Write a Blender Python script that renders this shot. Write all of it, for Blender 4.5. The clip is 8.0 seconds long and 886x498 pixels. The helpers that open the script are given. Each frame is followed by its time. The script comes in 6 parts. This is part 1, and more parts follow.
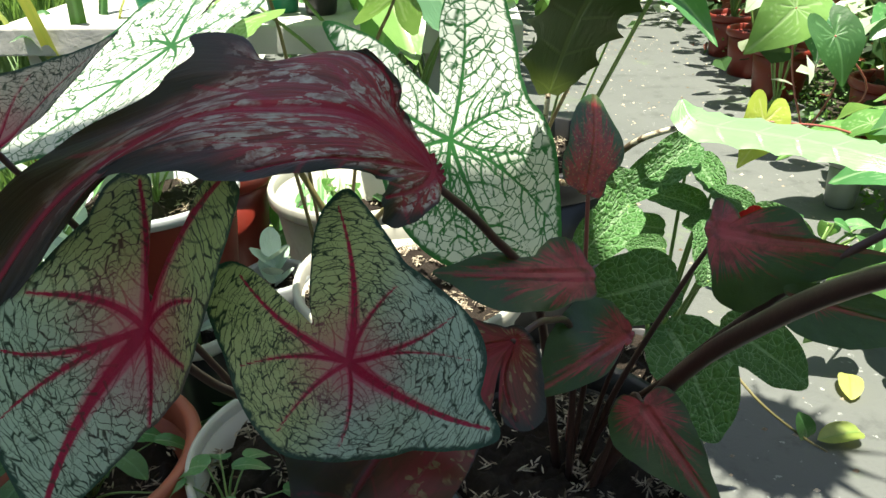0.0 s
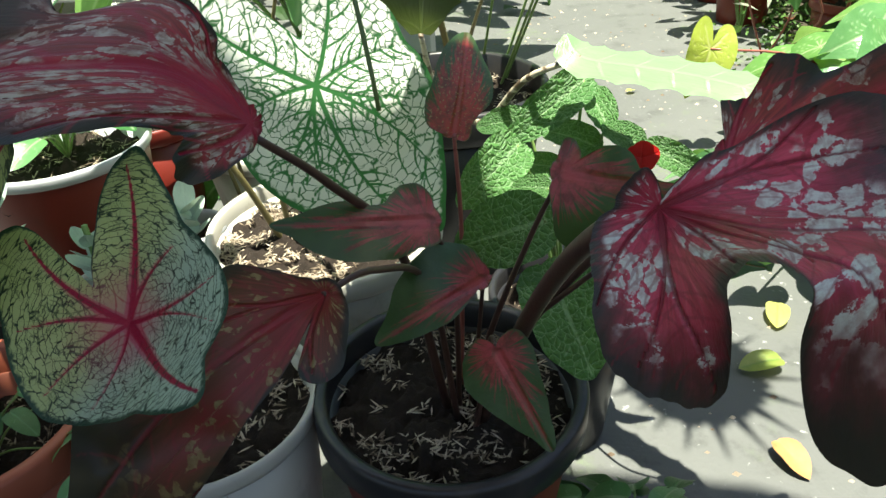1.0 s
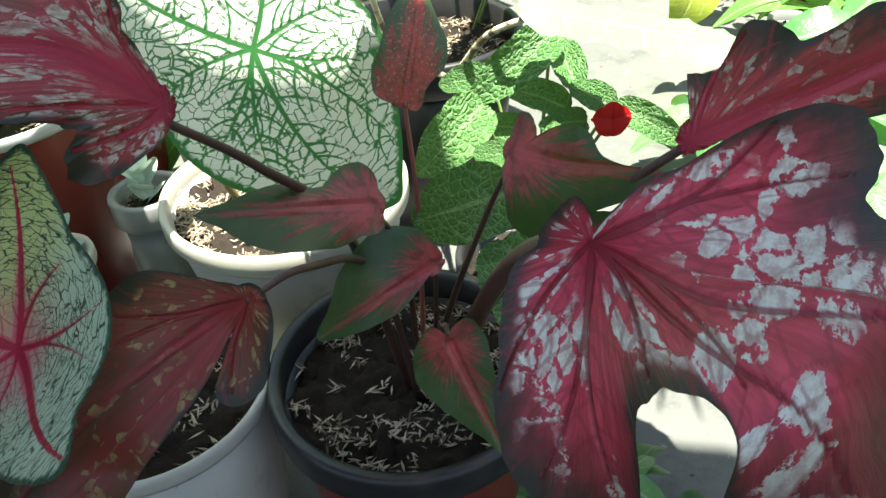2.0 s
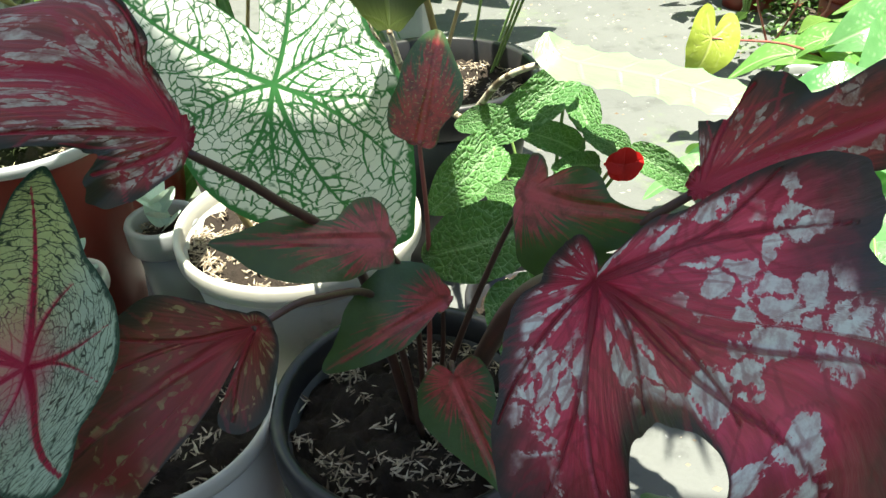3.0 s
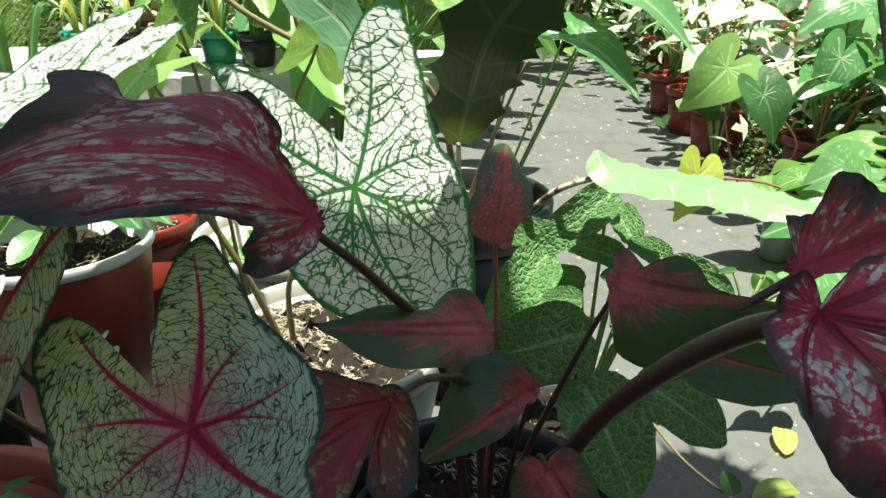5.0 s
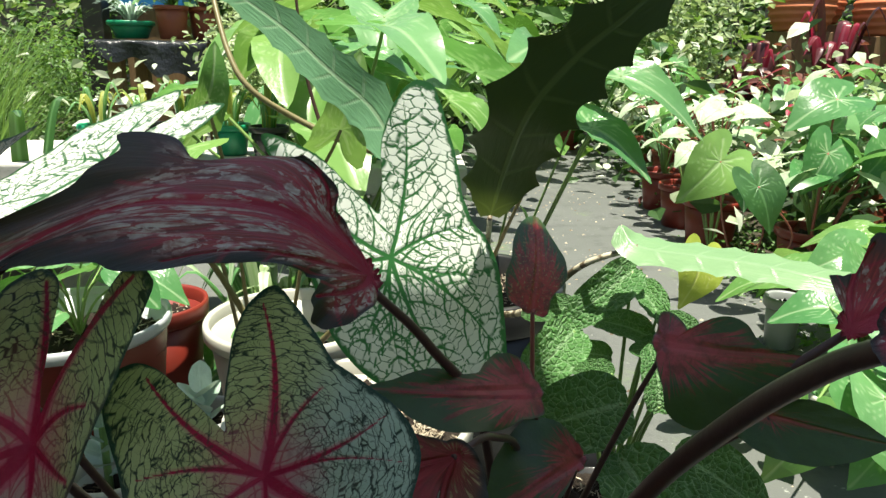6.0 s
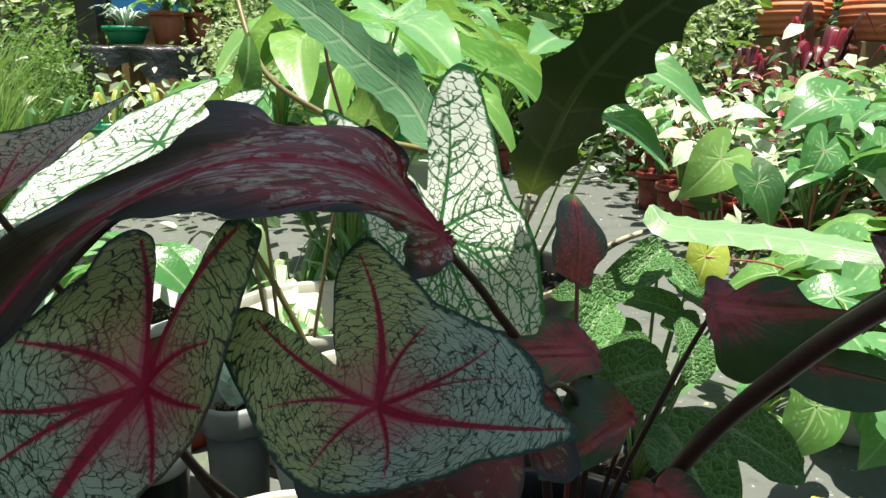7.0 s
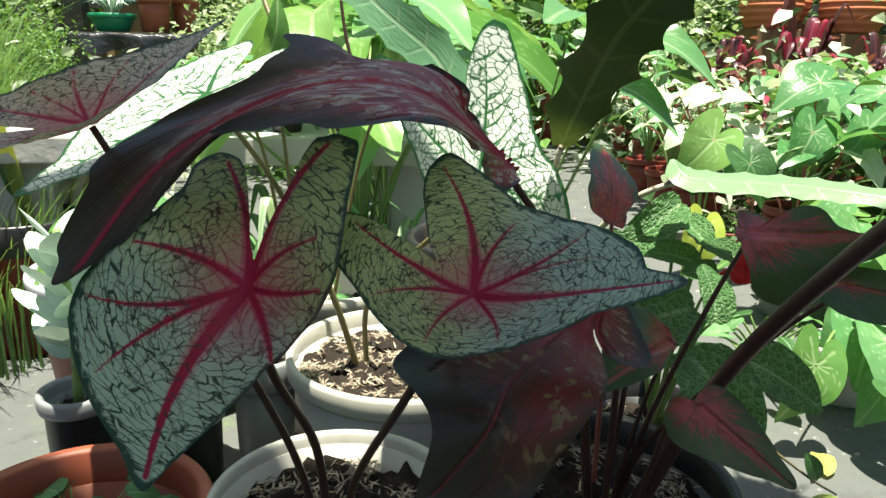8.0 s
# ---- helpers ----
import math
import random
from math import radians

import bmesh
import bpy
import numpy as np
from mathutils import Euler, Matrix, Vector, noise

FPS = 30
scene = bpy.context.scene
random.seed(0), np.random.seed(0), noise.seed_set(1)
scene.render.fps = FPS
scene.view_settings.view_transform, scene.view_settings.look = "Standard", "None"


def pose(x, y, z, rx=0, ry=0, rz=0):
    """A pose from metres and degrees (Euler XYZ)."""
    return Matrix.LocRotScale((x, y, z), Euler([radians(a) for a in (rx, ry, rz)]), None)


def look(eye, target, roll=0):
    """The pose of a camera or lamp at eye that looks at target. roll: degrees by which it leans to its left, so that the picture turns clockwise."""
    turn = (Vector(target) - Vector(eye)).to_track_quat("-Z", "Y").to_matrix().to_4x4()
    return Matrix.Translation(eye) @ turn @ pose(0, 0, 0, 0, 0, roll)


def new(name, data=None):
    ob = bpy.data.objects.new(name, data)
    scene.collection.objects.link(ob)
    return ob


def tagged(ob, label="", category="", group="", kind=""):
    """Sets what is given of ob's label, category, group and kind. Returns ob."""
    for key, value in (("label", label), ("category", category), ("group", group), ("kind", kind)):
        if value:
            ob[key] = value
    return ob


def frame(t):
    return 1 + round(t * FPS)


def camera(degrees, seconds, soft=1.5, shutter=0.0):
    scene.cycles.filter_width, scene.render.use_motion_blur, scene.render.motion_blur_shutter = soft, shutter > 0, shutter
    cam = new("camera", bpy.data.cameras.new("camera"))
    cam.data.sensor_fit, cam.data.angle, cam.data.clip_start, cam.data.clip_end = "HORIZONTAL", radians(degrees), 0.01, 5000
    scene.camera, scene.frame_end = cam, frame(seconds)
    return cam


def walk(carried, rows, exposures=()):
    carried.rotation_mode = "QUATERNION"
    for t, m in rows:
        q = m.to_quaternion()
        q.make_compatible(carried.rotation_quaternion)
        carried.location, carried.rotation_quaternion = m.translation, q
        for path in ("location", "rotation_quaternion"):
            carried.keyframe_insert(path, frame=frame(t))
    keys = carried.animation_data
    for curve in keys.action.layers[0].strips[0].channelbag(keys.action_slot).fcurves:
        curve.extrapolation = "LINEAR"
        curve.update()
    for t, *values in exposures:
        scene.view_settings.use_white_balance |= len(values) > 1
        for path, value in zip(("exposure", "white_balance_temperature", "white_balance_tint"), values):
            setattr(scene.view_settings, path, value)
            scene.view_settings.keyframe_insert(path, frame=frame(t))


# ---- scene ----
cam = camera(63.7, 8.0)
PATH = [
    (0, (0.017, -0.002, 0.758), (-0.05, 1.763, -0.18), -0.9),
    (0.5, (0.063, 0.005, 0.758), (0.016, 1.753, -0.213), -0.8),
    (1, (0.107, 0.006, 0.759), (0.05, 1.684, -0.328), -2.9),
    (1.5, (0.124, 0.031, 0.761), (0.076, 1.642, -0.422), -3.5),
    (1.7, (0.127, 0.047, 0.762), (0.099, 1.609, -0.487), -3.4),
    (2.8, (0.138, 0.05, 0.765), (0.068, 1.682, -0.388), -2.4),
    (3, (0.133, 0.046, 0.763), (0.068, 1.686, -0.38), -1.8),
    (3.5, (0.119, 0.041, 0.77), (0.064, 1.727, -0.305), -0.2),
    (4, (0.1, 0.04, 0.763), (0.054, 1.716, -0.326), 0.3),
    (4.5, (0.075, 0.032, 0.752), (0.125, 1.804, -0.174), 1.0),
    (4.7, (0.067, 0.024, 0.749), (0.114, 1.828, -0.113), 0.7),
    (5.8, (0.028, 0.013, 0.734), (0.089, 1.911, 0.108), 0.7),
    (6, (0.022, 0.008, 0.728), (0.1, 1.932, 0.186), 0.9),
    (6.5, (0.001, -0.008, 0.721), (0.1, 1.934, 0.254), 0.9),
    (7, (-0.022, -0.016, 0.709), (0.09, 1.912, 0.189), 0.8),
    (7.5, (-0.045, -0.027, 0.701), (0.066, 1.88, 0.109), 0.4),
    (8, (-0.07, -0.049, 0.677), (0.096, 1.872, 0.146), 1.1),
]
EXPOSURE = [(0, 1.68, 6850, 4), (1, 1.8, 6850, 4), (1.7, 2.4, 6850, 4), (3, 2.12, 6850, 4), (4.5, 1.62, 6850, 4), (6, 1.3, 6850, 4), (6.5, 1.25, 6850, 4), (7.2, 1.38, 6850, 4), (8, 1.60, 6850, 4)]
walk(cam, [(t, look(eye, target, roll)) for t, eye, target, roll in PATH], EXPOSURE)

# ---- world, sun, exposure ----
GROUND = 0.14
SUN_EL, SUN_AZ = 84.0, 180.0          # degrees above the horizon; azimuth from +y towards +x
world = bpy.data.worlds.new("sky")
scene.world = world
world.use_nodes = True
wn = world.node_tree
sky = wn.nodes.new("ShaderNodeTexSky")
sky.sky_type = "NISHITA"
sky.sun_disc = False
sky.dust_density, sky.ozone_density = 2.0, 0.7
sky.sun_elevation, sky.sun_rotation = radians(SUN_EL), radians(SUN_AZ)
wn.nodes["Background"].inputs["Strength"].default_value = 0.062
wn.links.new(sky.outputs[0], wn.nodes["Background"].inputs["Color"])
sun = new("sun", bpy.data.lights.new("sun", "SUN"))
sun.data.energy, sun.data.angle, sun.data.color = 5.0, radians(0.53), (1.0, 0.96, 0.88)
sd = Vector((math.sin(radians(SUN_AZ)) * math.cos(radians(SUN_EL)), math.cos(radians(SUN_AZ)) * math.cos(radians(SUN_EL)), math.sin(radians(SUN_EL))))
sun.matrix_world = look(sd * 20, (0, 0, 0))


# ---- node helpers ----
class Mat:
    """A small wrapper for building node materials."""

    def __init__(self, name):
        self.m = bpy.data.materials.new(name)
        self.m.use_nodes = True
        self.t = self.m.node_tree
        self.b = self.t.nodes["Principled BSDF"]
        self.out = self.t.nodes["Material Output"]

    def put(self, sock, v):
        if isinstance(v, bpy.types.NodeSocket):
            self.t.links.new(v, sock)
        elif v is not None:
            if sock.type == "RGBA" and len(v) == 3:
                v = (*v, 1)
            sock.default_value = v

    def node(self, kind, out=0, **kw):
        n = self.t.nodes.new(kind)
        for k, v in kw.items():
            if k.startswith("i_"):
                self.put(n.inputs[k[2:].replace("_", " ")], v)
            elif k.startswith("n"):
                self.put(n.inputs[int(k[1:])], v)
        return n.outputs[out]

    def math(self, op, a, b=None, c=None, clamp=False):
        n = self.t.nodes.new("ShaderNodeMath")
        n.operation, n.use_clamp = op, clamp
        for i, v in enumerate((a, b, c)):
            if v is not None:
                self.put(n.inputs[i], v)
        return n.outputs[0]

    def step(self, v, lo, hi, a=0.0, b=1.0):
        n = self.t.nodes.new("ShaderNodeMapRange")
        n.interpolation_type = "SMOOTHSTEP"
        for k, x in zip(("Value", "From Min", "From Max", "To Min", "To Max"), (v, lo, hi, a, b)):
            self.put(n.inputs[k], x)
        return n.outputs[0]

    def mix(self, f, a, b, mode="MIX"):
        n = self.t.nodes.new("ShaderNodeMix")
        n.data_type, n.blend_type = "RGBA", mode
        self.put(n.inputs[0], f)
        self.put(n.inputs[6], a)
        self.put(n.inputs[7], b)
        return n.outputs[2]

    def coord(self, which="Object"):
        return self.t.nodes.new("ShaderNodeTexCoord").outputs[which]

    def uv(self, name):
        n = self.t.nodes.new("ShaderNodeUVMap")
        n.uv_map = name
        return n.outputs[0]

    def attr(self, name):
        n = self.t.nodes.new("ShaderNodeAttribute")
        n.attribute_name = name
        return n.outputs["Fac"]

    def scaled(self, vec, s):
        n = self.t.nodes.new("ShaderNodeMapping")
        self.put(n.inputs["Vector"], vec)
        n.inputs["Scale"].default_value = s if hasattr(s, "__len__") else (s, s, s)
        return n.outputs[0]

    def noise(self, vec, scale, detail=3.0, rough=0.55, dist=0.0):
        n = self.t.nodes.new("ShaderNodeTexNoise")
        self.put(n.inputs["Vector"], vec)
        n.inputs["Scale"].default_value, n.inputs["Detail"].default_value = scale, detail
        n.inputs["Roughness"].default_value, n.inputs["Distortion"].default_value = rough, dist
        return n.outputs["Fac"]

    def cells(self, vec, scale, feature="DISTANCE_TO_EDGE", out="Distance", rand=1.0):
        n = self.t.nodes.new("ShaderNodeTexVoronoi")
        n.feature = feature
        self.put(n.inputs["Vector"], vec)
        n.inputs["Scale"].default_value = scale
        n.inputs["Randomness"].default_value = rand
        return n.outputs[out]

    def warp(self, vec, scale, amount):
        n = self.t.nodes.new("ShaderNodeTexNoise")
        self.put(n.inputs["Vector"], vec)
        n.inputs["Scale"].default_value = scale
        v = self.t.nodes.new("ShaderNodeVectorMath")
        v.operation = "MULTIPLY_ADD"
        self.t.links.new(n.outputs["Color"], v.inputs[0])
        v.inputs[1].default_value = (amount, amount, amount)
        self.put(v.inputs[2], vec)
        return v.outputs[0]

    def bump(self, h, strength=0.3, dist=0.002):
        n = self.t.nodes.new("ShaderNodeBump")
        n.inputs["Strength"].default_value, n.inputs["Distance"].default_value = strength, dist
        self.put(n.inputs["Height"], h)
        return n.outputs[0]

    def finish(self, color, rough=0.5, normal=None, metal=0.0, spec=0.5, lit=None, amount=0.0, coat=0.0):
        b = self.b
        self.put(b.inputs["Base Color"], color)
        self.put(b.inputs["Roughness"], rough)
        self.put(b.inputs["Metallic"], metal)
        self.put(b.inputs["Specular IOR Level"], spec)
        self.put(b.inputs["Coat Weight"], coat)
        if normal is not None:
            self.put(b.inputs["Normal"], normal)
        if lit is not None:
            tr = self.t.nodes.new("ShaderNodeBsdfTranslucent")
            self.put(tr.inputs["Color"], lit)
            mx = self.t.nodes.new("ShaderNodeMixShader")
            self.put(mx.inputs[0], amount)
            self.t.links.new(b.outputs[0], mx.inputs[1])
            self.t.links.new(tr.outputs[0], mx.inputs[2])
            self.t.links.new(mx.outputs[0], self.out.inputs[0])
        return self.m


# ---- mesh helpers ----
def part(name, mesh, material, parent=None, label=""):
    """One mesh object from a bmesh or mesh, under a thing or a part."""
    if isinstance(mesh, bmesh.types.BMesh):
        me = bpy.data.meshes.new(name)
        mesh.to_mesh(me)
        mesh.free()
    else:
        me = mesh
    if material is not None and not me.materials:
        me.materials.append(material)
    ob = new(name, me)
    if parent is not None:
        ob.parent = parent
    if label:
        tagged(ob, label)
    return ob


def thing(name, place, label, category, group="", kind=""):
    ob = new(name)
    ob.empty_display_size = 0.05
    ob.location = place
    return tagged(ob, label, category, group, kind)


def grid_mesh(name, P, wrap=False, smooth=True, close_ends=False):
    """A mesh from an array of points (rows, columns, 3)."""
    r, c = P.shape[:2]
    idx = np.arange(r * c).reshape(r, c)
    cols = c if wrap else c - 1
    faces = []
    for j in range(cols):
        k = (j + 1) % c
        for i in range(r - 1):
            faces.append((idx[i, j], idx[i, k], idx[i + 1, k], idx[i + 1, j]))
    if close_ends:
        faces.append(tuple(idx[0, ::-1]))
        faces.append(tuple(idx[-1]))
    me = bpy.data.meshes.new(name)
    me.from_pydata(P.reshape(-1, 3).tolist(), [], [tuple(int(v) for v in f) for f in faces])
    if smooth:
        me.polygons.foreach_set("use_smooth", [True] * len(me.polygons))
    return me


def lathe(name, profile, n=64, wobble=0.0):
    """A turned mesh about z from (radius, height) pairs."""
    pr = np.array(profile, float)
    a = np.linspace(0, 2 * np.pi, n, endpoint=False)
    k = 1 + wobble * np.sin(3 * a + 1)
    P = np.zeros((len(pr), n, 3))
    P[..., 0] = pr[:, :1] * np.cos(a) * k
    P[..., 1] = pr[:, :1] * np.sin(a) * k
    P[..., 2] = pr[:, 1:]
    return grid_mesh(name, P[:, ::-1], wrap=True)


def spline(points, n):
    """Points along a smooth curve through the given ones."""
    p = np.array(points, float)
    if len(p) == 2:
        return p[0] + (p[1] - p[0]) * np.linspace(0, 1, n)[:, None]
    p = np.vstack([2 * p[0] - p[1], p, 2 * p[-1] - p[-2]])
    out = []
    for u in np.linspace(0, len(p) - 3 - 1e-6, n):
        i = int(u)
        f = u - i
        a, b, c, d = p[i:i + 4]
        out.append(0.5 * (2 * b + (c - a) * f + (2 * a - 5 * b + 4 * c - d) * f * f + (3 * b - a - 3 * c + d) * f ** 3))
    return np.array(out)


def tube(name, points, r0, r1, n=24, sides=8):
    """A tapered round stalk through points."""
    c = spline(points, n)
    t = np.gradient(c, axis=0)
    t /= np.linalg.norm(t, axis=1)[:, None] + 1e-9
    up = np.array((0.31, 0.94, 0.12))
    x = np.cross(t, up)
    x /= np.linalg.norm(x, axis=1)[:, None] + 1e-9
    y = np.cross(t, x)
    a = np.linspace(0, 2 * np.pi, sides, endpoint=False)
    r = np.linspace(r0, r1, n)[:, None, None]
    P = c[:, None] + r * (np.cos(a)[None, :, None] * x[:, None] + np.sin(a)[None, :, None] * y[:, None])
    return grid_mesh(name, P, wrap=True, close_ends=True)


def bent(uv, xyz):
    """A thin sheet bent through a few pinned places: (u, v) to x, y, z."""
    uv, xyz = np.array(uv, float), np.array(xyz, float)
    n = len(uv)

    def k(a, b):
        d2 = ((a[:, None] - b[None]) ** 2).sum(-1)
        return d2 * np.log(d2 + 1e-9)
    A = np.zeros((n + 3, n + 3))
    A[:n, :n] = k(uv, uv) + 1e-4 * np.eye(n)
    A[:n, n:] = np.c_[np.ones(n), uv]
    A[n:, :n] = A[:n, n:].T
    w = np.linalg.solve(A, np.r_[xyz, np.zeros((3, 3))])

    def f(q):
        return k(q, uv) @ w[:n] + np.c_[np.ones(len(q)), q] @ w[n:]
    return f


def seg_dist(q, a, b):
    a, b = np.array(a), np.array(b)
    d = b - a
    t = np.clip(((q - a) @ d) / (d @ d), 0, 1)
    return np.linalg.norm(q - (a + t[:, None] * d), axis=1), t


def outline(controls, th):
    """Radius by angle (degrees from the tip, right positive), smooth between the controls."""
    c = sorted(controls)
    a = np.array([x for x, _ in c])
    r = np.array([y for _, y in c])
    a = np.r_[a[-1] - 360, a, a[0] + 360]
    r = np.r_[r[-1], r, r[0]]
    i = np.clip(np.searchsorted(a, th, side="right") - 1, 0, len(a) - 2)
    f = (th - a[i]) / (a[i + 1] - a[i])
    d = np.diff(r) / np.diff(a)
    m = np.zeros(len(r))
    same = d[:-1] * d[1:] > 0
    m[1:-1][same] = (2 * d[:-1] * d[1:])[same] / (d[:-1] + d[1:])[same]
    h = a[i + 1] - a[i]
    return ((2 * f ** 3 - 3 * f ** 2 + 1) * r[i] + (f ** 3 - 2 * f ** 2 + f) * h * m[i] + (-2 * f ** 3 + 3 * f ** 2) * r[i + 1] + (f ** 3 - f ** 2) * h * m[i + 1])


def both(half):
    return list(half) + [(-a, r) for a, r in half if 0 < a < 180]


HEART = both([(0, 1.0), (8, 0.84), (20, 0.71), (38, 0.61), (62, 0.55), (90, 0.51), (118, 0.52), (140, 0.58), (155, 0.62), (166, 0.53), (174, 0.28), (180, 0.14)])
EAR = both([(0, 1.0), (7, 0.86), (20, 0.72), (40, 0.60), (65, 0.52), (90, 0.48), (115, 0.48), (140, 0.46), (160, 0.34), (172, 0.2), (180, 0.13)])
SPOTS = {"A": (0, 0), "T": (0, 1), "M": (0, 0.5), "RL": (-0.25, -0.57), "RR": (0.25, -0.57), "WL": (-0.51, 0.03), "WR": (0.51, 0.03), "QL": (-0.37, 0.48), "QR": (0.37, 0.48), "N": (0, -0.14), "EL": (-0.2, -0.42), "ER": (0.2, -0.42)}


def ribs_of(ribs):
    """Veins of a leaf whose ribs are given as (angle, length, width), each with side veins like a feather's."""
    main, side = [], []
    for n, (ang, ln, w) in enumerate(ribs):
        e = np.array((math.sin(radians(ang)), math.cos(radians(ang)))) * ln
        bow = np.array((e[1], -e[0])) * 0.07 * (-1 if n % 2 else 1)
        at = [e * f + bow * 4 * f * (1 - f) for f in np.linspace(0, 1, 9)]
        for i in range(8):
            main.append((tuple(at[i]), tuple(at[i + 1]), w * (1.1 - 0.095 * i)))
        if ln < 0.3:
            continue
        for j in range(6):
            f = 0.16 + 0.13 * j
            for q in (-1, 1):
                g = f + 0.05 * math.sin(7.3 * j + 3.1 * n + q)
                p = e * g + bow * 4 * g * (1 - g)
                reach = (0.10 + 0.22 * ln) * (1.0 - 0.5 * g) * (1 + 0.2 * math.sin(9.1 * j + 5 * n + q))
                for i in range(4):
                    a2 = radians(ang + q * (62 - 13 * i))
                    end = p + np.array((math.sin(a2), math.cos(a2))) * reach / 4
                    side.append((tuple(p), tuple(end), 0.0085 - 0.0012 * i))
                    p = end
    return main, side


def veins_of(shape):
    """Main veins of a heart leaf as segments (a, b, width), and side veins."""
    main, side = [((0, 0), (0, 0.97), 0.030)], []
    rib = []
    for s in (-1, 1):
        for ang, w, ln in ((152, 0.021, 0.9), (118, 0.009, 0.85), (80, 0.013, 0.92), (42, 0.011, 0.9)):
            R = float(outline(shape, np.array([s * ang]))[0]) * ln
            e = (R * math.sin(radians(s * ang)), R * math.cos(radians(s * ang)))
            bow = np.array((e[1], -e[0])) * s * (0.16 if ang < 100 else -0.12)
            line = [tuple(np.array(e) * f + bow * 4 * f * (1 - f) * 0.5) for f in np.linspace(0, 1, 6)]
            for i in range(5):
                main.append((line[i], line[i + 1], w * (1.12 - 0.16 * i)))
            for f in (0.28, 0.5, 0.72):
                for q in (-1, 1):
                    b = np.array(e) * f
                    a2 = radians(s * ang + q * 42)
                    side.append((tuple(b), (b[0] + (0.10 + 0.12 * f) * math.sin(a2), b[1] + (0.10 + 0.12 * f) * math.cos(a2)), 0.007))
        for v in (0.22, 0.42, 0.62):
            ln = 0.42 * (1 - v) + 0.05
            rib.append(((0, v), (s * ln * 0.85, v + ln * 0.55), 0.010))
    return main, side + rib


def blade(name, material, parent, pins, shape=HEART, rings=44, spokes=168, ruffle=0.0, waves=9, phase=0.0, rough_edge=0.0, label="", fan=True, ribs=None):
    """A leaf blade: a heart or arrow outline bent through its pinned places. Stores its flat and polar maps, its veins and rim."""
    seed = sum(ord(ch) for ch in name) + int(phase * 100)
    th = np.linspace(-180, 180, 2880, endpoint=False)
    R = outline(shape, th)
    run = np.hypot(np.diff(R, append=R[0]), np.radians(0.125) * R) + 0.0004
    th = np.interp(np.arange(spokes) / spokes, np.r_[0, np.cumsum(run)] / run.sum(), np.linspace(-180, 180, 2881))
    R = outline(shape, th)
    if rough_edge:
        R = R * (1 + rough_edge * (0.6 * np.sin(np.radians(th) * waves * 1.7 + phase) + 0.4 * np.sin(np.radians(th) * waves * 4.1 + 2 * phase)) * np.clip((180 - np.abs(th)) / 30, 0, 1))
    rho = np.linspace(0, 1, rings) ** 0.85
    rr = rho[:, None] * R[None]
    U = rr * np.sin(np.radians(th))[None]
    V = rr * np.cos(np.radians(th))[None]
    q = np.stack([U, V], -1).reshape(-1, 2)
    keys = list(pins)
    f = bent([SPOTS.get(k, k) for k in keys], [pins[k] for k in keys])
    X = f(q)
    e = 1e-3
    n = np.cross(f(q + (e, 0)) - X, f(q + (0, e)) - X)
    n /= np.linalg.norm(n, axis=1)[:, None] + 1e-12
    rh = np.repeat(rho, spokes)
    tt = np.tile(np.radians(th), rings)
    scale = np.linalg.norm(np.array(f(np.array([[0, 1.0]])) - f(np.array([[0, 0.0]]))))
    wav = np.sin(tt * waves + phase) + 0.5 * np.sin(tt * waves * 2.3 + phase * 3)
    X = X + n * (ruffle * scale * rh ** 3 * wav)[:, None]
    main, side = ribs_of(ribs) if ribs else veins_of(shape)
    if not fan:
        main, side = main[:1], side[-6:]
    vm = np.zeros(len(q))
    vs = np.zeros(len(q))
    for a, b, w in main:
        d, t = seg_dist(q, a, b)
        vm = np.maximum(vm, np.clip(1.5 - d / (w * ((1.15 - 0.75 * t) if a == (0, 0) and b[0] == 0 else 1.0)), 0, 1))
    for a, b, w in side:
        d, t = seg_dist(q, a, b)
        vs = np.maximum(vs, np.clip(1.5 - d / (w * (1.1 - 0.6 * t)), 0, 1))
    X = X - n * (0.006 * scale * vm)[:, None]
    me = grid_mesh(name, X.reshape(rings, spokes, 3), wrap=True)
    for nm, data in (("vein", vm), ("side", vs), ("rim", rh)):
        me.attributes.new(nm, "FLOAT", "POINT").data.foreach_set("value", data.astype(np.float32))
    li = np.zeros(len(me.loops), int)
    me.loops.foreach_get("vertex_index", li)
    flat = me.uv_layers.new(name="flat")
    flat.data.foreach_set("uv", q[li].astype(np.float32).ravel())
    pol = me.uv_layers.new(name="polar")
    pq = np.c_[np.abs(tt), np.linalg.norm(q, axis=1)] + np.c_[np.where(tt < 0, 5.0, 0.0), np.zeros(len(q))]
    pol.data.foreach_set("uv", pq[li].astype(np.float32).ravel())
    return part(name, me, material, parent, label)


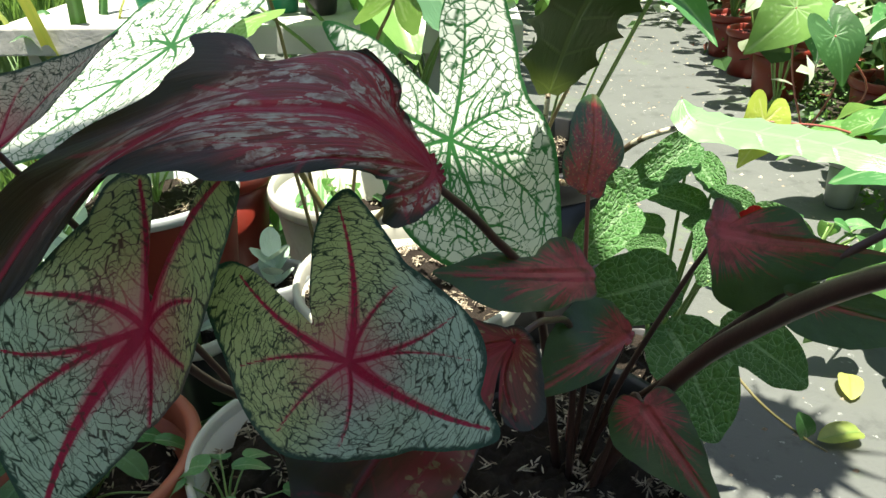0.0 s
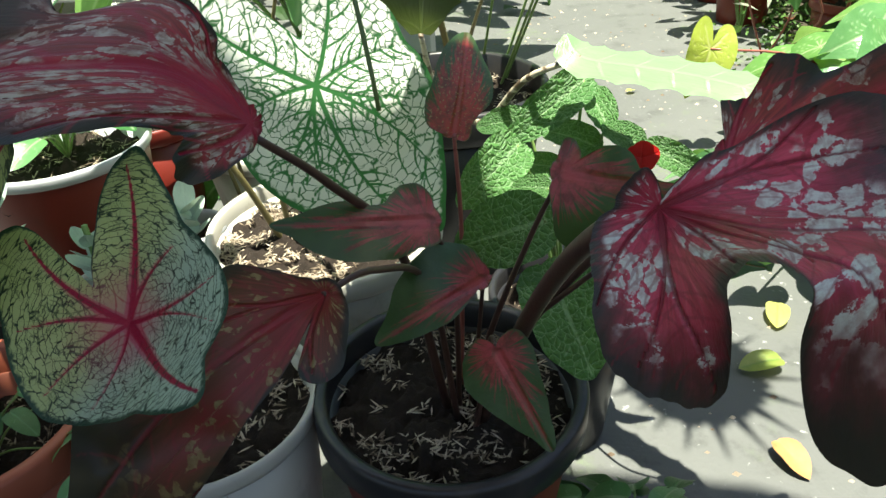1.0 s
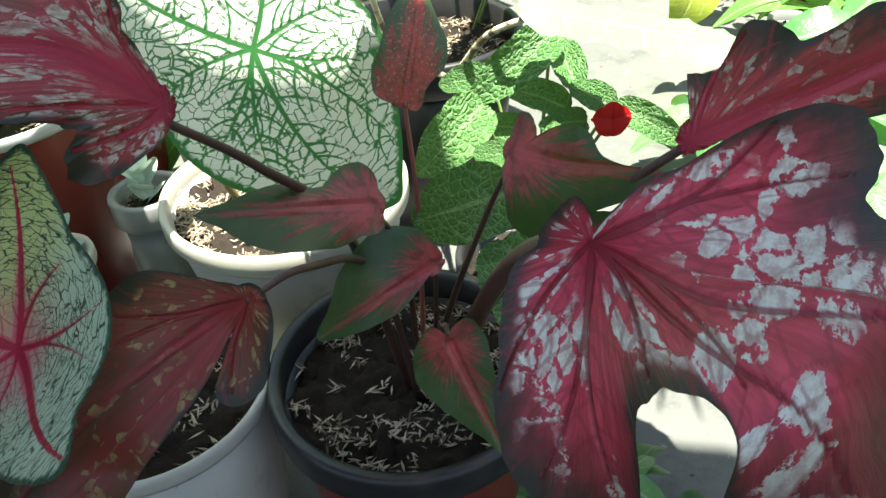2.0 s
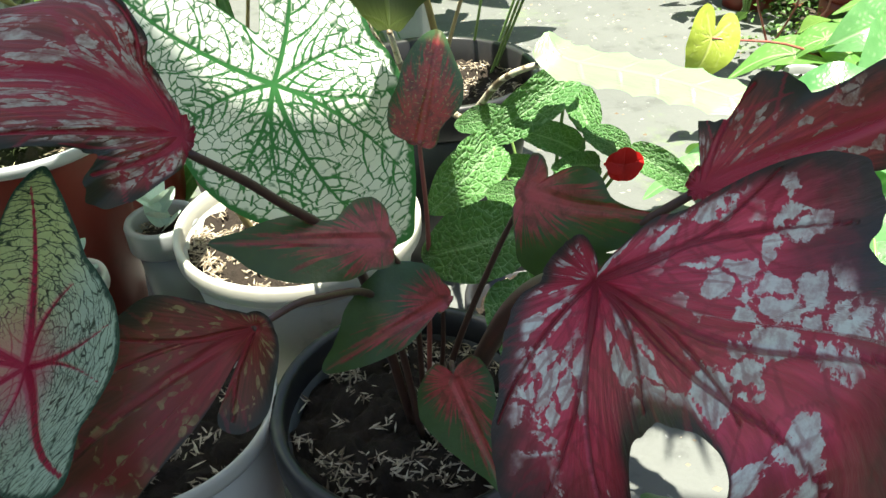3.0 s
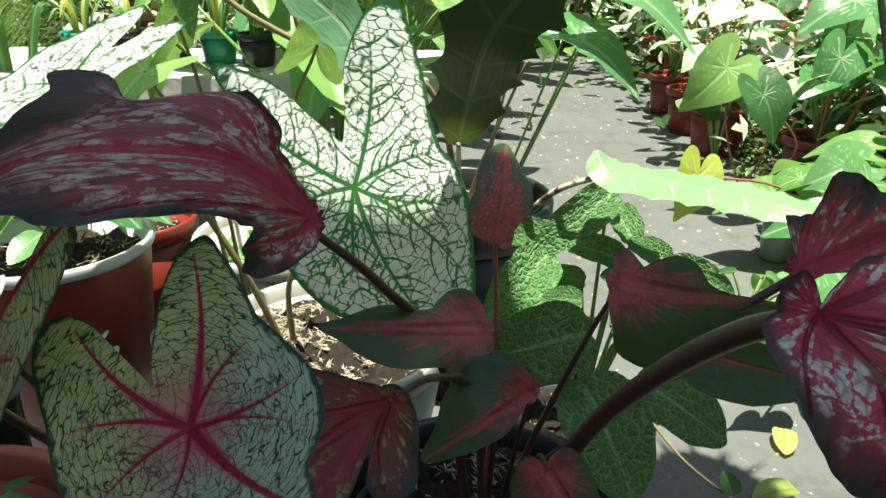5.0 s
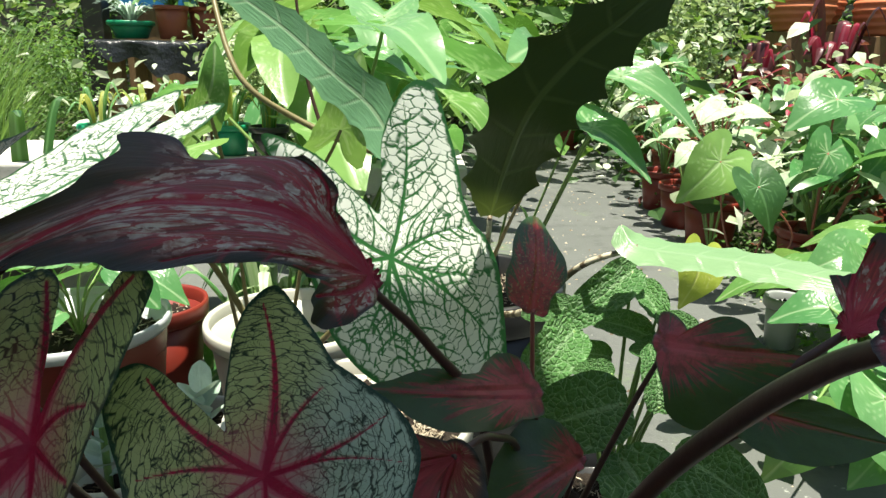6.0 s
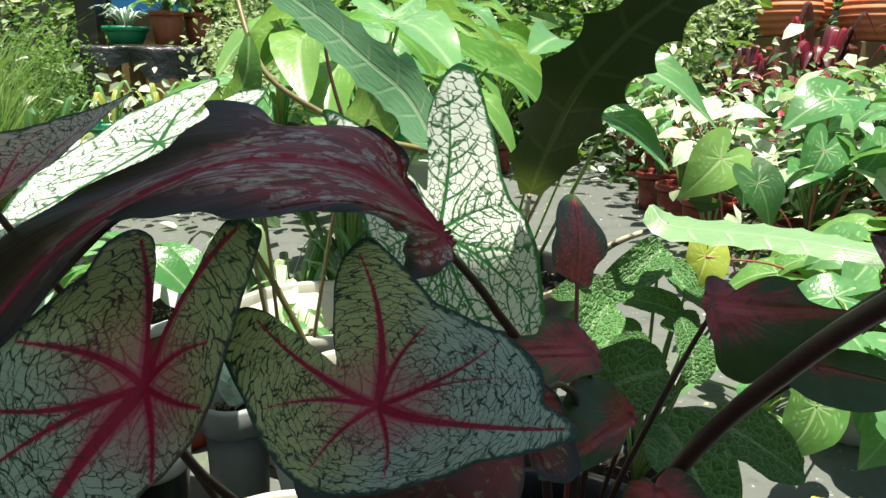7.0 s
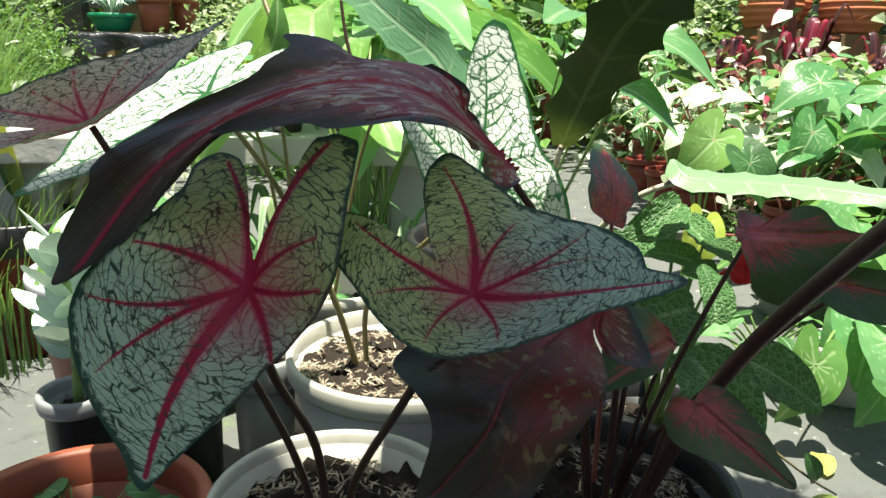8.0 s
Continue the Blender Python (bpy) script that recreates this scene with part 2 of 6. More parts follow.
def strap(name, material, parent, mid, halves, side_dir, n=60, m=24, tooth=0.0, teeth=9, fold=0.0, wave=0.0, label="", base=0.0, phase=0.0):
    """A long leaf along a bent midrib. halves: (position, half-width) pairs; fold: how far its edges are lifted."""
    c = spline(mid, n)
    v = np.linspace(0, 1, n)
    w = np.interp(v, [a for a, _ in halves], [b for _, b in halves])
    t = np.gradient(c, axis=0)
    t /= np.linalg.norm(t, axis=1)[:, None]
    sdv = np.array([side_dir] * n, float) if np.ndim(side_dir) == 1 else np.array([np.array(side_dir[0]) * (1 - x) + np.array(side_dir[1]) * x for x in v])
    sdv -= (sdv * t).sum(1)[:, None] * t
    sdv /= np.linalg.norm(sdv, axis=1)[:, None]
    nn = np.cross(sdv, t)
    s = np.linspace(-1, 1, m)
    saw = (v * teeth + phase) % 1.0
    scal = 1 + tooth * (0.6 - np.abs(np.sin(np.pi * saw)) ** 0.8)
    lag = 0.35 * np.abs(s)[None] * w[:, None]
    P = c[:, None] + sdv[:, None] * (s[None] * w[:, None] * np.where(np.abs(s) > 0, 1 + (scal[:, None] - 1) * np.abs(s)[None] ** 2, 1))[..., None]
    P = P + t[:, None] * (lag * base)[..., None]
    P = P + nn[:, None] * (fold * w[:, None] * np.abs(s)[None] ** 1.4 + wave * w[:, None] * np.abs(s)[None] ** 2 * np.sin(2 * np.pi * (v * teeth * 0.5)[:, None] + (s > 0) * 1.3 + phase))[..., None]
    me = grid_mesh(name, P)
    q = np.stack(np.broadcast_arrays(s[None] * 0.5, v[:, None]), -1).reshape(-1, 2)
    vm = np.clip(1.5 - np.abs(q[:, 0]) / 0.035, 0, 1)
    k = (q[:, 1] * teeth + phase - np.abs(q[:, 0]) * 1.2) % 1.0
    vs = np.clip(1.4 - np.minimum(k, 1 - k) / 0.06, 0, 1) * np.clip(1.4 - np.abs(q[:, 0]) * 2, 0, 1)
    for nm, data in (("vein", vm), ("side", vs), ("rim", np.abs(q[:, 0]) * 2)):
        me.attributes.new(nm, "FLOAT", "POINT").data.foreach_set("value", data.astype(np.float32))
    li = np.zeros(len(me.loops), int)
    me.loops.foreach_get("vertex_index", li)
    for nm in ("flat", "polar"):
        me.uv_layers.new(name=nm).data.foreach_set("uv", q[li].astype(np.float32).ravel())
    return part(name, me, material, parent, label)


# ---- materials ----
def leaf_white(name):
    """White leaf with a green vein net and a green rim."""
    k = Mat(name)
    uv = k.uv("flat")
    wide = k.math("ADD", 0.040, k.math("MULTIPLY", k.noise(uv, 6.0, 3.0), 0.075))
    net = k.cells(k.scaled(k.warp(k.uv("polar"), 9.0, 0.05), (7.0, 23, 1)), 1.0, rand=0.85)
    gate = k.noise(uv, 8.0, 3.0, 0.6)
    v = k.math("MULTIPLY", k.step(net, wide, 0.012), k.step(gate, 0.30, 0.46))
    main = k.math("MAXIMUM", k.step(k.attr("vein"), 0.72, 0.98), k.step(k.attr("side"), 0.25, 0.8))
    rim = k.math("ADD", k.attr("rim"), k.math("MULTIPLY", k.noise(uv, 26.0, 3.0), 0.10))
    v = k.math("MAXIMUM", v, k.math("MAXIMUM", main, k.step(rim, 0.985, 1.02)))
    white = k.mix(k.noise(uv, 5.0), (0.76, 0.83, 0.74), (0.88, 0.91, 0.84))
    green = k.mix(main, k.mix(k.noise(uv, 30.0), (0.012, 0.050, 0.016), (0.03, 0.10, 0.034)), (0.026, 0.115, 0.030))
    col = k.mix(v, white, green)
    return k.finish(col, 0.42, k.bump(k.math("SUBTRACT", 1.0, v), 0.4, 0.0008), spec=0.4, lit=k.mix(v, (0.80, 0.86, 0.68), (0.08, 0.34, 0.10)), amount=0.46)


def leaf_pink(name, tint=None):
    """Cream and grey-green leaf (its cream lobes hold painted backlight) with crimson main veins and a ragged dark
    green net.
    """
    k = Mat(name)
    uv = k.uv("flat")
    pol = k.uv("polar")
    y = k.node("ShaderNodeSeparateXYZ", 1, n0=uv)
    gate = k.noise(uv, 5.5, 4.0, 0.6)
    wide = k.math("MULTIPLY", k.step(gate, 0.28, 0.78), 0.075)
    across = k.cells(k.scaled(k.warp(k.warp(pol, 8.0, 0.05), 30.0, 0.012), (4.2, 33, 1)), 1.0)
    along = k.cells(k.scaled(k.warp(pol, 8.0, 0.06), (12, 6, 1)), 1.0)
    fine = k.cells(k.scaled(k.warp(uv, 12.0, 0.04), (30, 30, 1)), 1.0)
    lines = k.math("MAXIMUM", k.step(across, k.math("ADD", wide, 0.04), 0.02), k.math("MULTIPLY", k.step(along, k.math("MULTIPLY", wide, 0.55), 0.0), 0.55))
    lines = k.math("MAXIMUM", lines, k.math("MULTIPLY", k.step(fine, 0.08, 0.02), k.step(gate, 0.54, 0.64)))
    rad = k.node("ShaderNodeVectorMath", 1, n0=uv)
    rad.node.operation = "LENGTH"
    broken = k.math("ADD", 0.6, k.math("MULTIPLY", k.step(k.noise(uv, 20.0, 4.0, 0.65), 0.34, 0.50), 0.4))
    lines = k.math("MULTIPLY", k.math("MULTIPLY", lines, broken), k.math("ADD", k.math("MULTIPLY", k.step(rad, 0.08, 0.30), 0.85), 0.12))
    blot = k.math("MULTIPLY", k.step(k.noise(k.warp(uv, 6.0, 0.06), 7.0, 6.0, 0.7), 0.64, 0.72), k.step(rad, 0.15, 0.35))
    # Cream towards the lobes: light coming through them is put into the base colour.
    cream = k.mix(k.noise(uv, 4.0), (0.33, 0.43, 0.15), (0.48, 0.56, 0.27))
    grey = k.mix(k.noise(uv, 4.0), (0.32, 0.46, 0.34), (0.48, 0.62, 0.48))
    pale = k.mix(k.step(k.math("ADD", y, k.math("MULTIPLY", gate, 0.3)), -0.02, 0.36), cream, grey)
    if tint:
        pale = k.mix(0.6, pale, tint)
    green = k.mix(k.noise(uv, 18.0), (0.006, 0.024, 0.009), (0.016, 0.052, 0.020))
    col = k.mix(k.math("MAXIMUM", lines, k.math("MULTIPLY", blot, 0.85)), pale, green)
    rim = k.math("ADD", k.attr("rim"), k.math("MULTIPLY", k.noise(uv, 22.0, 3.0), 0.10))
    col = k.mix(k.step(rim, 0.99, 1.03), col, (0.020, 0.065, 0.036))
    halo = k.math("MULTIPLY", k.step(k.math("ADD", k.attr("vein"), k.math("MULTIPLY", k.noise(uv, 14.0, 4.0), 0.35)), 0.06, 0.60), k.step(rad, 0.75, 0.12))
    red = k.mix(k.noise(uv, 20.0), (0.24, 0.004, 0.028), (0.44, 0.014, 0.060))
    flush = k.math("MULTIPLY", k.step(k.math("ADD", rad, k.math("MULTIPLY", k.noise(uv, 7.0, 4.0), 0.30)), 0.58, 0.20), 0.66)
    col = k.mix(flush, col, (0.50, 0.13, 0.19))
    col = k.mix(k.math("MULTIPLY", halo, 0.8), col, (0.46, 0.06, 0.12))
    col = k.mix(k.step(k.math("ADD", k.attr("vein"), k.math("MULTIPLY", k.noise(uv, 40.0, 3.0), 0.25)), 0.70, 1.10), col, red)
    col = k.mix(k.math("MULTIPLY", k.step(k.attr("side"), 0.4, 0.95), 0.6), col, k.mix(k.step(rad, 0.12, 0.34), red, green))
    h = k.math("ADD", k.math("MULTIPLY", lines, -0.8), k.math("MULTIPLY", k.noise(uv, 26.0, 3.0), 0.8))
    return k.finish(col, 0.40, k.bump(h, 0.55, 0.001), spec=0.4, lit=k.mix(1.0, col, (1.0, 0.98, 0.62), "MULTIPLY"), amount=0.38)


def leaf_crimson(name, dark=0.5, patch=0.5, pink=0.5, cell=(9.0, 5.5), pale=((0.16, 0.12, 0.09), (0.38, 0.40, 0.31)), brown=0.5, low=(0.115, 0.018, 0.021), high=(0.37, 0.040, 0.044), relief=1.4, tip=None, veiny=0.85, rib=(0.30, 0.010, 0.040)):
    """Maroon leaf, red along its ribs, with ragged pale blotches between the veins and a dark green rim."""
    k = Mat(name)
    uv = k.uv("flat")
    pol = k.warp(k.uv("polar"), 6.0, 0.07)
    x = k.math("ABSOLUTE", k.node("ShaderNodeSeparateXYZ", 0, n0=uv))
    rim = k.attr("rim")
    streak = k.noise(k.scaled(pol, (9, 1.8, 1)), 2.0, 5.0, 0.62)
    ragged = k.noise(uv, 38.0, 5.0, 0.7)
    base = k.mix(k.step(streak, 0.34, 0.68), low, high)
    base = k.mix(k.math("MULTIPLY", k.step(k.noise(uv, 3.2, 4.0), 0.42, 0.62), brown), base, (0.095, 0.036, 0.014))
    ribs = k.math("MAXIMUM", k.step(k.math("ADD", rim, k.math("MULTIPLY", streak, 0.3)), 0.72, 0.22), k.step(k.math("ADD", x, k.math("MULTIPLY", streak, 0.06)), 0.13, 0.03))
    base = k.mix(k.math("MULTIPLY", ribs, pink), base, k.mix(streak, (0.24, 0.008, 0.028), (0.50, 0.016, 0.060)))
    g = k.math("ADD", rim, k.math("MULTIPLY", k.math("SUBTRACT", k.noise(uv, 7.0, 4.0), 0.5), 0.42))
    base = k.mix(k.math("MULTIPLY", k.step(g, 0.74 - 0.22 * dark, 0.98), 0.97), base, (0.012, 0.024, 0.020))
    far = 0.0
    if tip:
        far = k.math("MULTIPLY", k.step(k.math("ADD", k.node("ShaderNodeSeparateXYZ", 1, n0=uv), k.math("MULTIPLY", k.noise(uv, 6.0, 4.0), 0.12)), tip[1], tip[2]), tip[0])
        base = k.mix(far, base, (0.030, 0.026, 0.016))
    cv = k.scaled(pol, (cell[0], cell[1], 1))
    gap = k.cells(cv, 1.0)
    pick = k.cells(cv, 1.0, "F1", "Color")
    pick = k.math("ADD", pick, k.math("MULTIPLY", k.math("SUBTRACT", k.noise(uv, 5.0, 3.0), 0.5), 0.6))
    gap = k.math("ADD", gap, k.math("MULTIPLY", k.math("SUBTRACT", ragged, 0.5), 0.75))
    pm = k.math("MULTIPLY", k.step(gap, 0.045, 0.085), k.step(pick, 1.0 - patch, 1.04 - patch))
    pm = k.math("MULTIPLY", pm, k.math("MULTIPLY", k.step(g, 0.88, 0.74), k.step(rim, 0.16, 0.34)))
    tone = k.mix(k.step(k.noise(uv, 24.0, 5.0, 0.7), 0.36, 0.62), pale[0], pale[1])
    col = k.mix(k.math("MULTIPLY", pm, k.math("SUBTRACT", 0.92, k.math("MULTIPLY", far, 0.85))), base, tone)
    col = k.mix(k.math("MULTIPLY", k.step(k.attr("vein"), 0.25, 0.8), veiny), col, rib)
    col = k.mix(k.math("MULTIPLY", k.step(k.attr("side"), 0.3, 0.9), veiny * 0.6), col, rib)
    h = k.math("ADD", k.math("MULTIPLY", k.attr("vein"), -1.0), k.math("MULTIPLY", streak, relief))
    return k.finish(col, 0.42, k.bump(h, 0.55, 0.0014), spec=0.32, lit=k.mix(0.35, col, (0.22, 0.16, 0.02)), amount=0.2)


def leaf_redheart(name, spread=0.5):
    """Dark green leaf with a ragged, fingered red middle."""
    k = Mat(name)
    uv = k.uv("flat")
    x = k.math("ABSOLUTE", k.node("ShaderNodeSeparateXYZ", 0, n0=uv))
    y = k.node("ShaderNodeSeparateXYZ", 1, n0=uv)
    nz = k.noise(k.warp(uv, 9.0, 0.08), 9.0, 6.0, 0.72)
    ray = k.noise(k.scaled(k.warp(k.uv("polar"), 7.0, 0.04), (7, 1.1, 1)), 2.0, 4.0, 0.6)
    m = k.math("ADD", x, k.math("MULTIPLY", k.math("SUBTRACT", nz, 0.5), 0.34))
    m = k.math("ADD", m, k.math("MULTIPLY", k.math("SUBTRACT", ray, 0.5), 0.75))
    m = k.math("ADD", m, k.math("MULTIPLY", k.math("MAXIMUM", y, 0.0), 0.34))
    red = k.mix(k.step(nz, 0.35, 0.62), (0.12, 0.014, 0.016), (0.36, 0.040, 0.055) if spread < 0.6 else (0.40, 0.026, 0.030))
    green = k.mix(k.noise(uv, 9.0, 3.0), (0.014, 0.045, 0.014), (0.035, 0.095, 0.026))
    col = k.mix(k.step(m, 0.34 * spread + 0.10, 0.34 * spread - 0.02), green, red)
    if spread > 0.6:
        col = k.mix(k.math("MULTIPLY", k.step(k.noise(uv, 34.0, 4.0, 0.7), 0.57, 0.63), 0.8), col, (0.34, 0.26, 0.09))
    col = k.mix(k.math("MULTIPLY", k.step(k.attr("rim"), 0.86, 0.97), 0.85), col, green)
    col = k.mix(k.math("MULTIPLY", k.step(k.attr("vein"), 0.5, 0.95), 0.35), col, (0.40, 0.05, 0.07))
    return k.finish(col, 0.34, k.bump(k.math("ADD", nz, k.math("MULTIPLY", k.attr("vein"), -0.8)), 0.5, 0.0012), spec=0.5, lit=k.mix(0.5, col, (0.22, 0.26, 0.02)), amount=0.22)


def leaf_green(name, lo, hi, vein=(0.25, 0.38, 0.18), glow=(0.35, 0.55, 0.06), amount=0.35, rough=0.38, veiny=0.6):
    """Plain green leaf with paler veins."""
    k = Mat(name)
    uv = k.uv("flat")
    rnd = k.node("ShaderNodeObjectInfo", 5)
    f = k.math("ADD", k.math("MULTIPLY", k.noise(uv, 4.0, 4.0), 0.8), k.math("MULTIPLY", k.math("SUBTRACT", rnd, 0.5), 0.9), clamp=True)
    col = k.mix(f, lo, hi)
    vv = k.math("MAXIMUM", k.step(k.attr("vein"), 0.2, 0.9), k.math("MULTIPLY", k.step(k.attr("side"), 0.2, 0.9), 0.6))
    col = k.mix(k.math("MULTIPLY", vv, veiny), col, vein)
    h = k.math("ADD", k.math("MULTIPLY", vv, -1.0), k.noise(uv, 18.0, 2.0))
    return k.finish(col, rough, k.bump(h, 0.35, 0.0015), spec=0.5, lit=k.mix(0.55, col, glow), amount=amount)


def leaf_quilted(name):
    """Embossed green leaf with a pale net of veins."""
    k = Mat(name)
    uv = k.uv("flat")
    w = k.warp(uv, 5.0, 0.06)
    cell = k.cells(k.scaled(w, (13, 13, 1)), 1.0)
    small = k.cells(k.scaled(w, (26, 26, 1)), 1.0)
    line = k.math("MAXIMUM", k.math("MULTIPLY", k.step(cell, 0.050, 0.012), 0.9), k.math("MAXIMUM", k.step(k.attr("vein"), 0.5, 0.95), k.math("MULTIPLY", k.step(k.attr("side"), 0.4, 0.9), 0.85)))
    rnd = k.node("ShaderNodeObjectInfo", 5)
    col = k.mix(k.math("ADD", k.math("MULTIPLY", k.noise(uv, 7.0, 3.0), 0.6), k.math("MULTIPLY", rnd, 0.4)), (0.034, 0.110, 0.030), (0.10, 0.25, 0.065))
    col = k.mix(k.math("MULTIPLY", line, 0.62), col, (0.30, 0.46, 0.24))
    h = k.math("ADD", k.step(cell, 0.0, 0.3), k.math("MULTIPLY", k.step(small, 0.0, 0.3), 0.4))
    return k.finish(col, 0.48, k.bump(h, 0.85, 0.0022), spec=0.4, lit=k.mix(0.5, col, (0.26, 0.48, 0.06)), amount=0.28)


def stalk(name, a, b):
    k = Mat(name)
    o = k.coord("Generated")
    col = k.mix(k.noise(k.scaled(o, (3, 3, 1.2)), 9.0, 5.0, 0.6), a, b)
    return k.finish(col, 0.4, k.bump(k.noise(o, 60.0, 2.0), 0.15, 0.001))


def plastic(name, a, b, rough=0.4, dirt=(0.10, 0.08, 0.06), dirty=0.35):
    k = Mat(name)
    o = k.coord("Object")
    col = k.mix(k.noise(o, 6.0, 3.0), a, b)
    d = k.math("MULTIPLY", k.step(k.noise(k.scaled(o, (1, 1, 0.6)), 22.0, 6.0, 0.65), 0.52, 0.75), dirty)
    col = k.mix(d, col, dirt)
    return k.finish(col, k.math("ADD", rough, k.math("MULTIPLY", d, 0.4)), k.bump(k.noise(o, 140.0, 2.0), 0.06, 0.0008))


def soil_mat(name):
    k = Mat(name)
    o = k.coord("Object")
    col = k.mix(k.noise(o, 60.0, 6.0, 0.7), (0.006, 0.005, 0.004), (0.042, 0.031, 0.023))
    return k.finish(col, 0.9, k.bump(k.noise(o, 110.0, 6.0, 0.7), 0.9, 0.006), spec=0.2)


def concrete_mat(name):
    k = Mat(name)
    o = k.coord("Object")
    big = k.noise(o, 1.7, 5.0, 0.6)
    col = k.mix(big, (0.066, 0.071, 0.067), (0.125, 0.131, 0.123))
    col = k.mix(k.math("MULTIPLY", k.step(k.noise(o, 14.0, 6.0, 0.7), 0.52, 0.66), 0.4), col, (0.038, 0.041, 0.038))
    col = k.mix(k.step(k.noise(o, 75.0, 3.0, 0.6), 0.66, 0.74), col, (0.27, 0.28, 0.26))
    moss = k.math("MULTIPLY", k.step(k.noise(o, 2.6, 6.0, 0.7), 0.55, 0.72), k.step(k.noise(o, 60.0, 4.0, 0.7), 0.40, 0.62))
    col = k.mix(k.math("MULTIPLY", moss, 0.7), col, (0.12, 0.19, 0.06))
    return k.finish(col, 0.7, k.bump(k.math("ADD", k.noise(o, 90.0, 5.0, 0.7), k.noise(o, 9.0, 3.0)), 0.5, 0.003), spec=0.35)


def husk_mat(name):
    k = Mat(name)
    g = k.t.nodes.new("ShaderNodeNewGeometry").outputs["Random Per Island"]
    col = k.mix(g, (0.10, 0.07, 0.045), (0.52, 0.45, 0.34))
    return k.finish(col, 0.75, spec=0.25)


WHITE_LEAF = leaf_white("white_leaf")
PINK_LEAF = leaf_pink("pink_veined_leaf")
# Pinker, lighter copy of PINK_LEAF; sunlight on the leaf is part of its tint.
PINK_SUNLIT = leaf_pink("pink_sunlit_leaf", (0.66, 0.50, 0.46))
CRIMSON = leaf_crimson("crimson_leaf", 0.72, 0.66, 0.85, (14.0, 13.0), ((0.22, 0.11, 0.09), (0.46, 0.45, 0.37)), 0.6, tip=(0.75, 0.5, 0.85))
CRIMSON_PALE = leaf_crimson("crimson_blotched_leaf", 0.85, 0.50, 0.55, (6.0, 11.0), ((0.46, 0.40, 0.36), (0.66, 0.73, 0.65)), 0.12, (0.40, 0.030, 0.060), (0.64, 0.060, 0.120), 1.0, veiny=0.8, rib=(0.20, 0.012, 0.028))
CRIMSON_MUTED = leaf_crimson("muted_crimson_leaf", 0.7, 0.42, 0.8, (16.0, 16.0), ((0.20, 0.10, 0.08), (0.38, 0.34, 0.28)), 0.5, relief=0.8)
CRIMSON_DARK = leaf_crimson("dark_crimson_leaf", 0.6, 0.36, 0.35, (15, 26), ((0.15, 0.11, 0.045), (0.27, 0.23, 0.10)), 0.8, (0.078, 0.036, 0.018), (0.19, 0.044, 0.034), 0.5, (0.7, 0.5, 1.1), 0.35)
REDHEART = leaf_redheart("red_hearted_leaf", 0.50)
REDHEART_DIM = leaf_redheart("dim_red_hearted_leaf", 0.15)
REDHEART_FULL = leaf_redheart("red_leaf", 0.95)
QUILT = leaf_quilted("quilted_leaf")
ALOCASIA = leaf_green("alocasia_leaf", (0.08, 0.22, 0.10), (0.20, 0.40, 0.22), (0.45, 0.58, 0.38), (0.22, 0.42, 0.03), 0.30, 0.30)
ALOCASIA_LIGHT = leaf_green("light_alocasia_leaf", (0.13, 0.24, 0.11), (0.22, 0.34, 0.17), (0.34, 0.46, 0.30), (0.20, 0.38, 0.06), 0.14, 0.34, 0.15)
# Darker alocasia green: the shade on the leaf's underside is in the colour.
ALOCASIA_SHADED = leaf_green("shaded_alocasia_leaf", (0.022, 0.050, 0.016), (0.045, 0.09, 0.025), (0.09, 0.14, 0.045), (0.20, 0.26, 0.02), 0.15, 0.45, 0.7)
LIME = leaf_green("lime_leaf", (0.09, 0.22, 0.05), (0.21, 0.36, 0.10), (0.36, 0.48, 0.24), (0.26, 0.46, 0.07), 0.34, 0.30)
AROID = leaf_green("aroid_leaf", (0.06, 0.19, 0.06), (0.18, 0.36, 0.15), (0.36, 0.50, 0.28), (0.20, 0.48, 0.07), 0.34, 0.28)
PALE = leaf_green("pale_leaf", (0.36, 0.48, 0.30), (0.68, 0.76, 0.58), (0.20, 0.40, 0.16), (0.55, 0.70, 0.30), 0.35, 0.4)
DEEP = leaf_green("deep_green_leaf", (0.02, 0.07, 0.02), (0.07, 0.17, 0.05), (0.12, 0.25, 0.10), (0.15, 0.35, 0.03), 0.3, 0.4)
BROMELIAD_DARK = leaf_green("dark_bromeliad_leaf", (0.03, 0.012, 0.014), (0.11, 0.03, 0.04), (0.2, 0.06, 0.08), (0.2, 0.05, 0.05), 0.2, 0.35, 0.3)
BROMELIAD = leaf_green("bromeliad_leaf", (0.14, 0.008, 0.02), (0.42, 0.02, 0.06), (0.40, 0.15, 0.20), (0.45, 0.05, 0.10), 0.3, 0.35, 0.3)
THIN = 0.7
STALK_DARK = stalk("maroon_stalk", (0.035, 0.016, 0.012), (0.10, 0.05, 0.035))
STALK_GREEN = stalk("green_stalk", (0.10, 0.20, 0.05), (0.22, 0.32, 0.10))
STALK_RED = stalk("red_stalk", (0.22, 0.05, 0.05), (0.35, 0.12, 0.08))
STALK_BROWN = stalk("olive_stalk", (0.10, 0.09, 0.03), (0.24, 0.20, 0.09))
BLACK_PLASTIC = plastic("black_plastic", (0.012, 0.012, 0.013), (0.022, 0.022, 0.024), 0.35)
WHITE_PLASTIC = plastic("white_plastic", (0.41, 0.40, 0.345), (0.51, 0.50, 0.44), 0.4, (0.20, 0.165, 0.11), 0.45)
RED_PLASTIC = plastic("brick_red_plastic", (0.15, 0.016, 0.010), (0.20, 0.026, 0.016), 0.4, (0.08, 0.03, 0.02), 0.4)
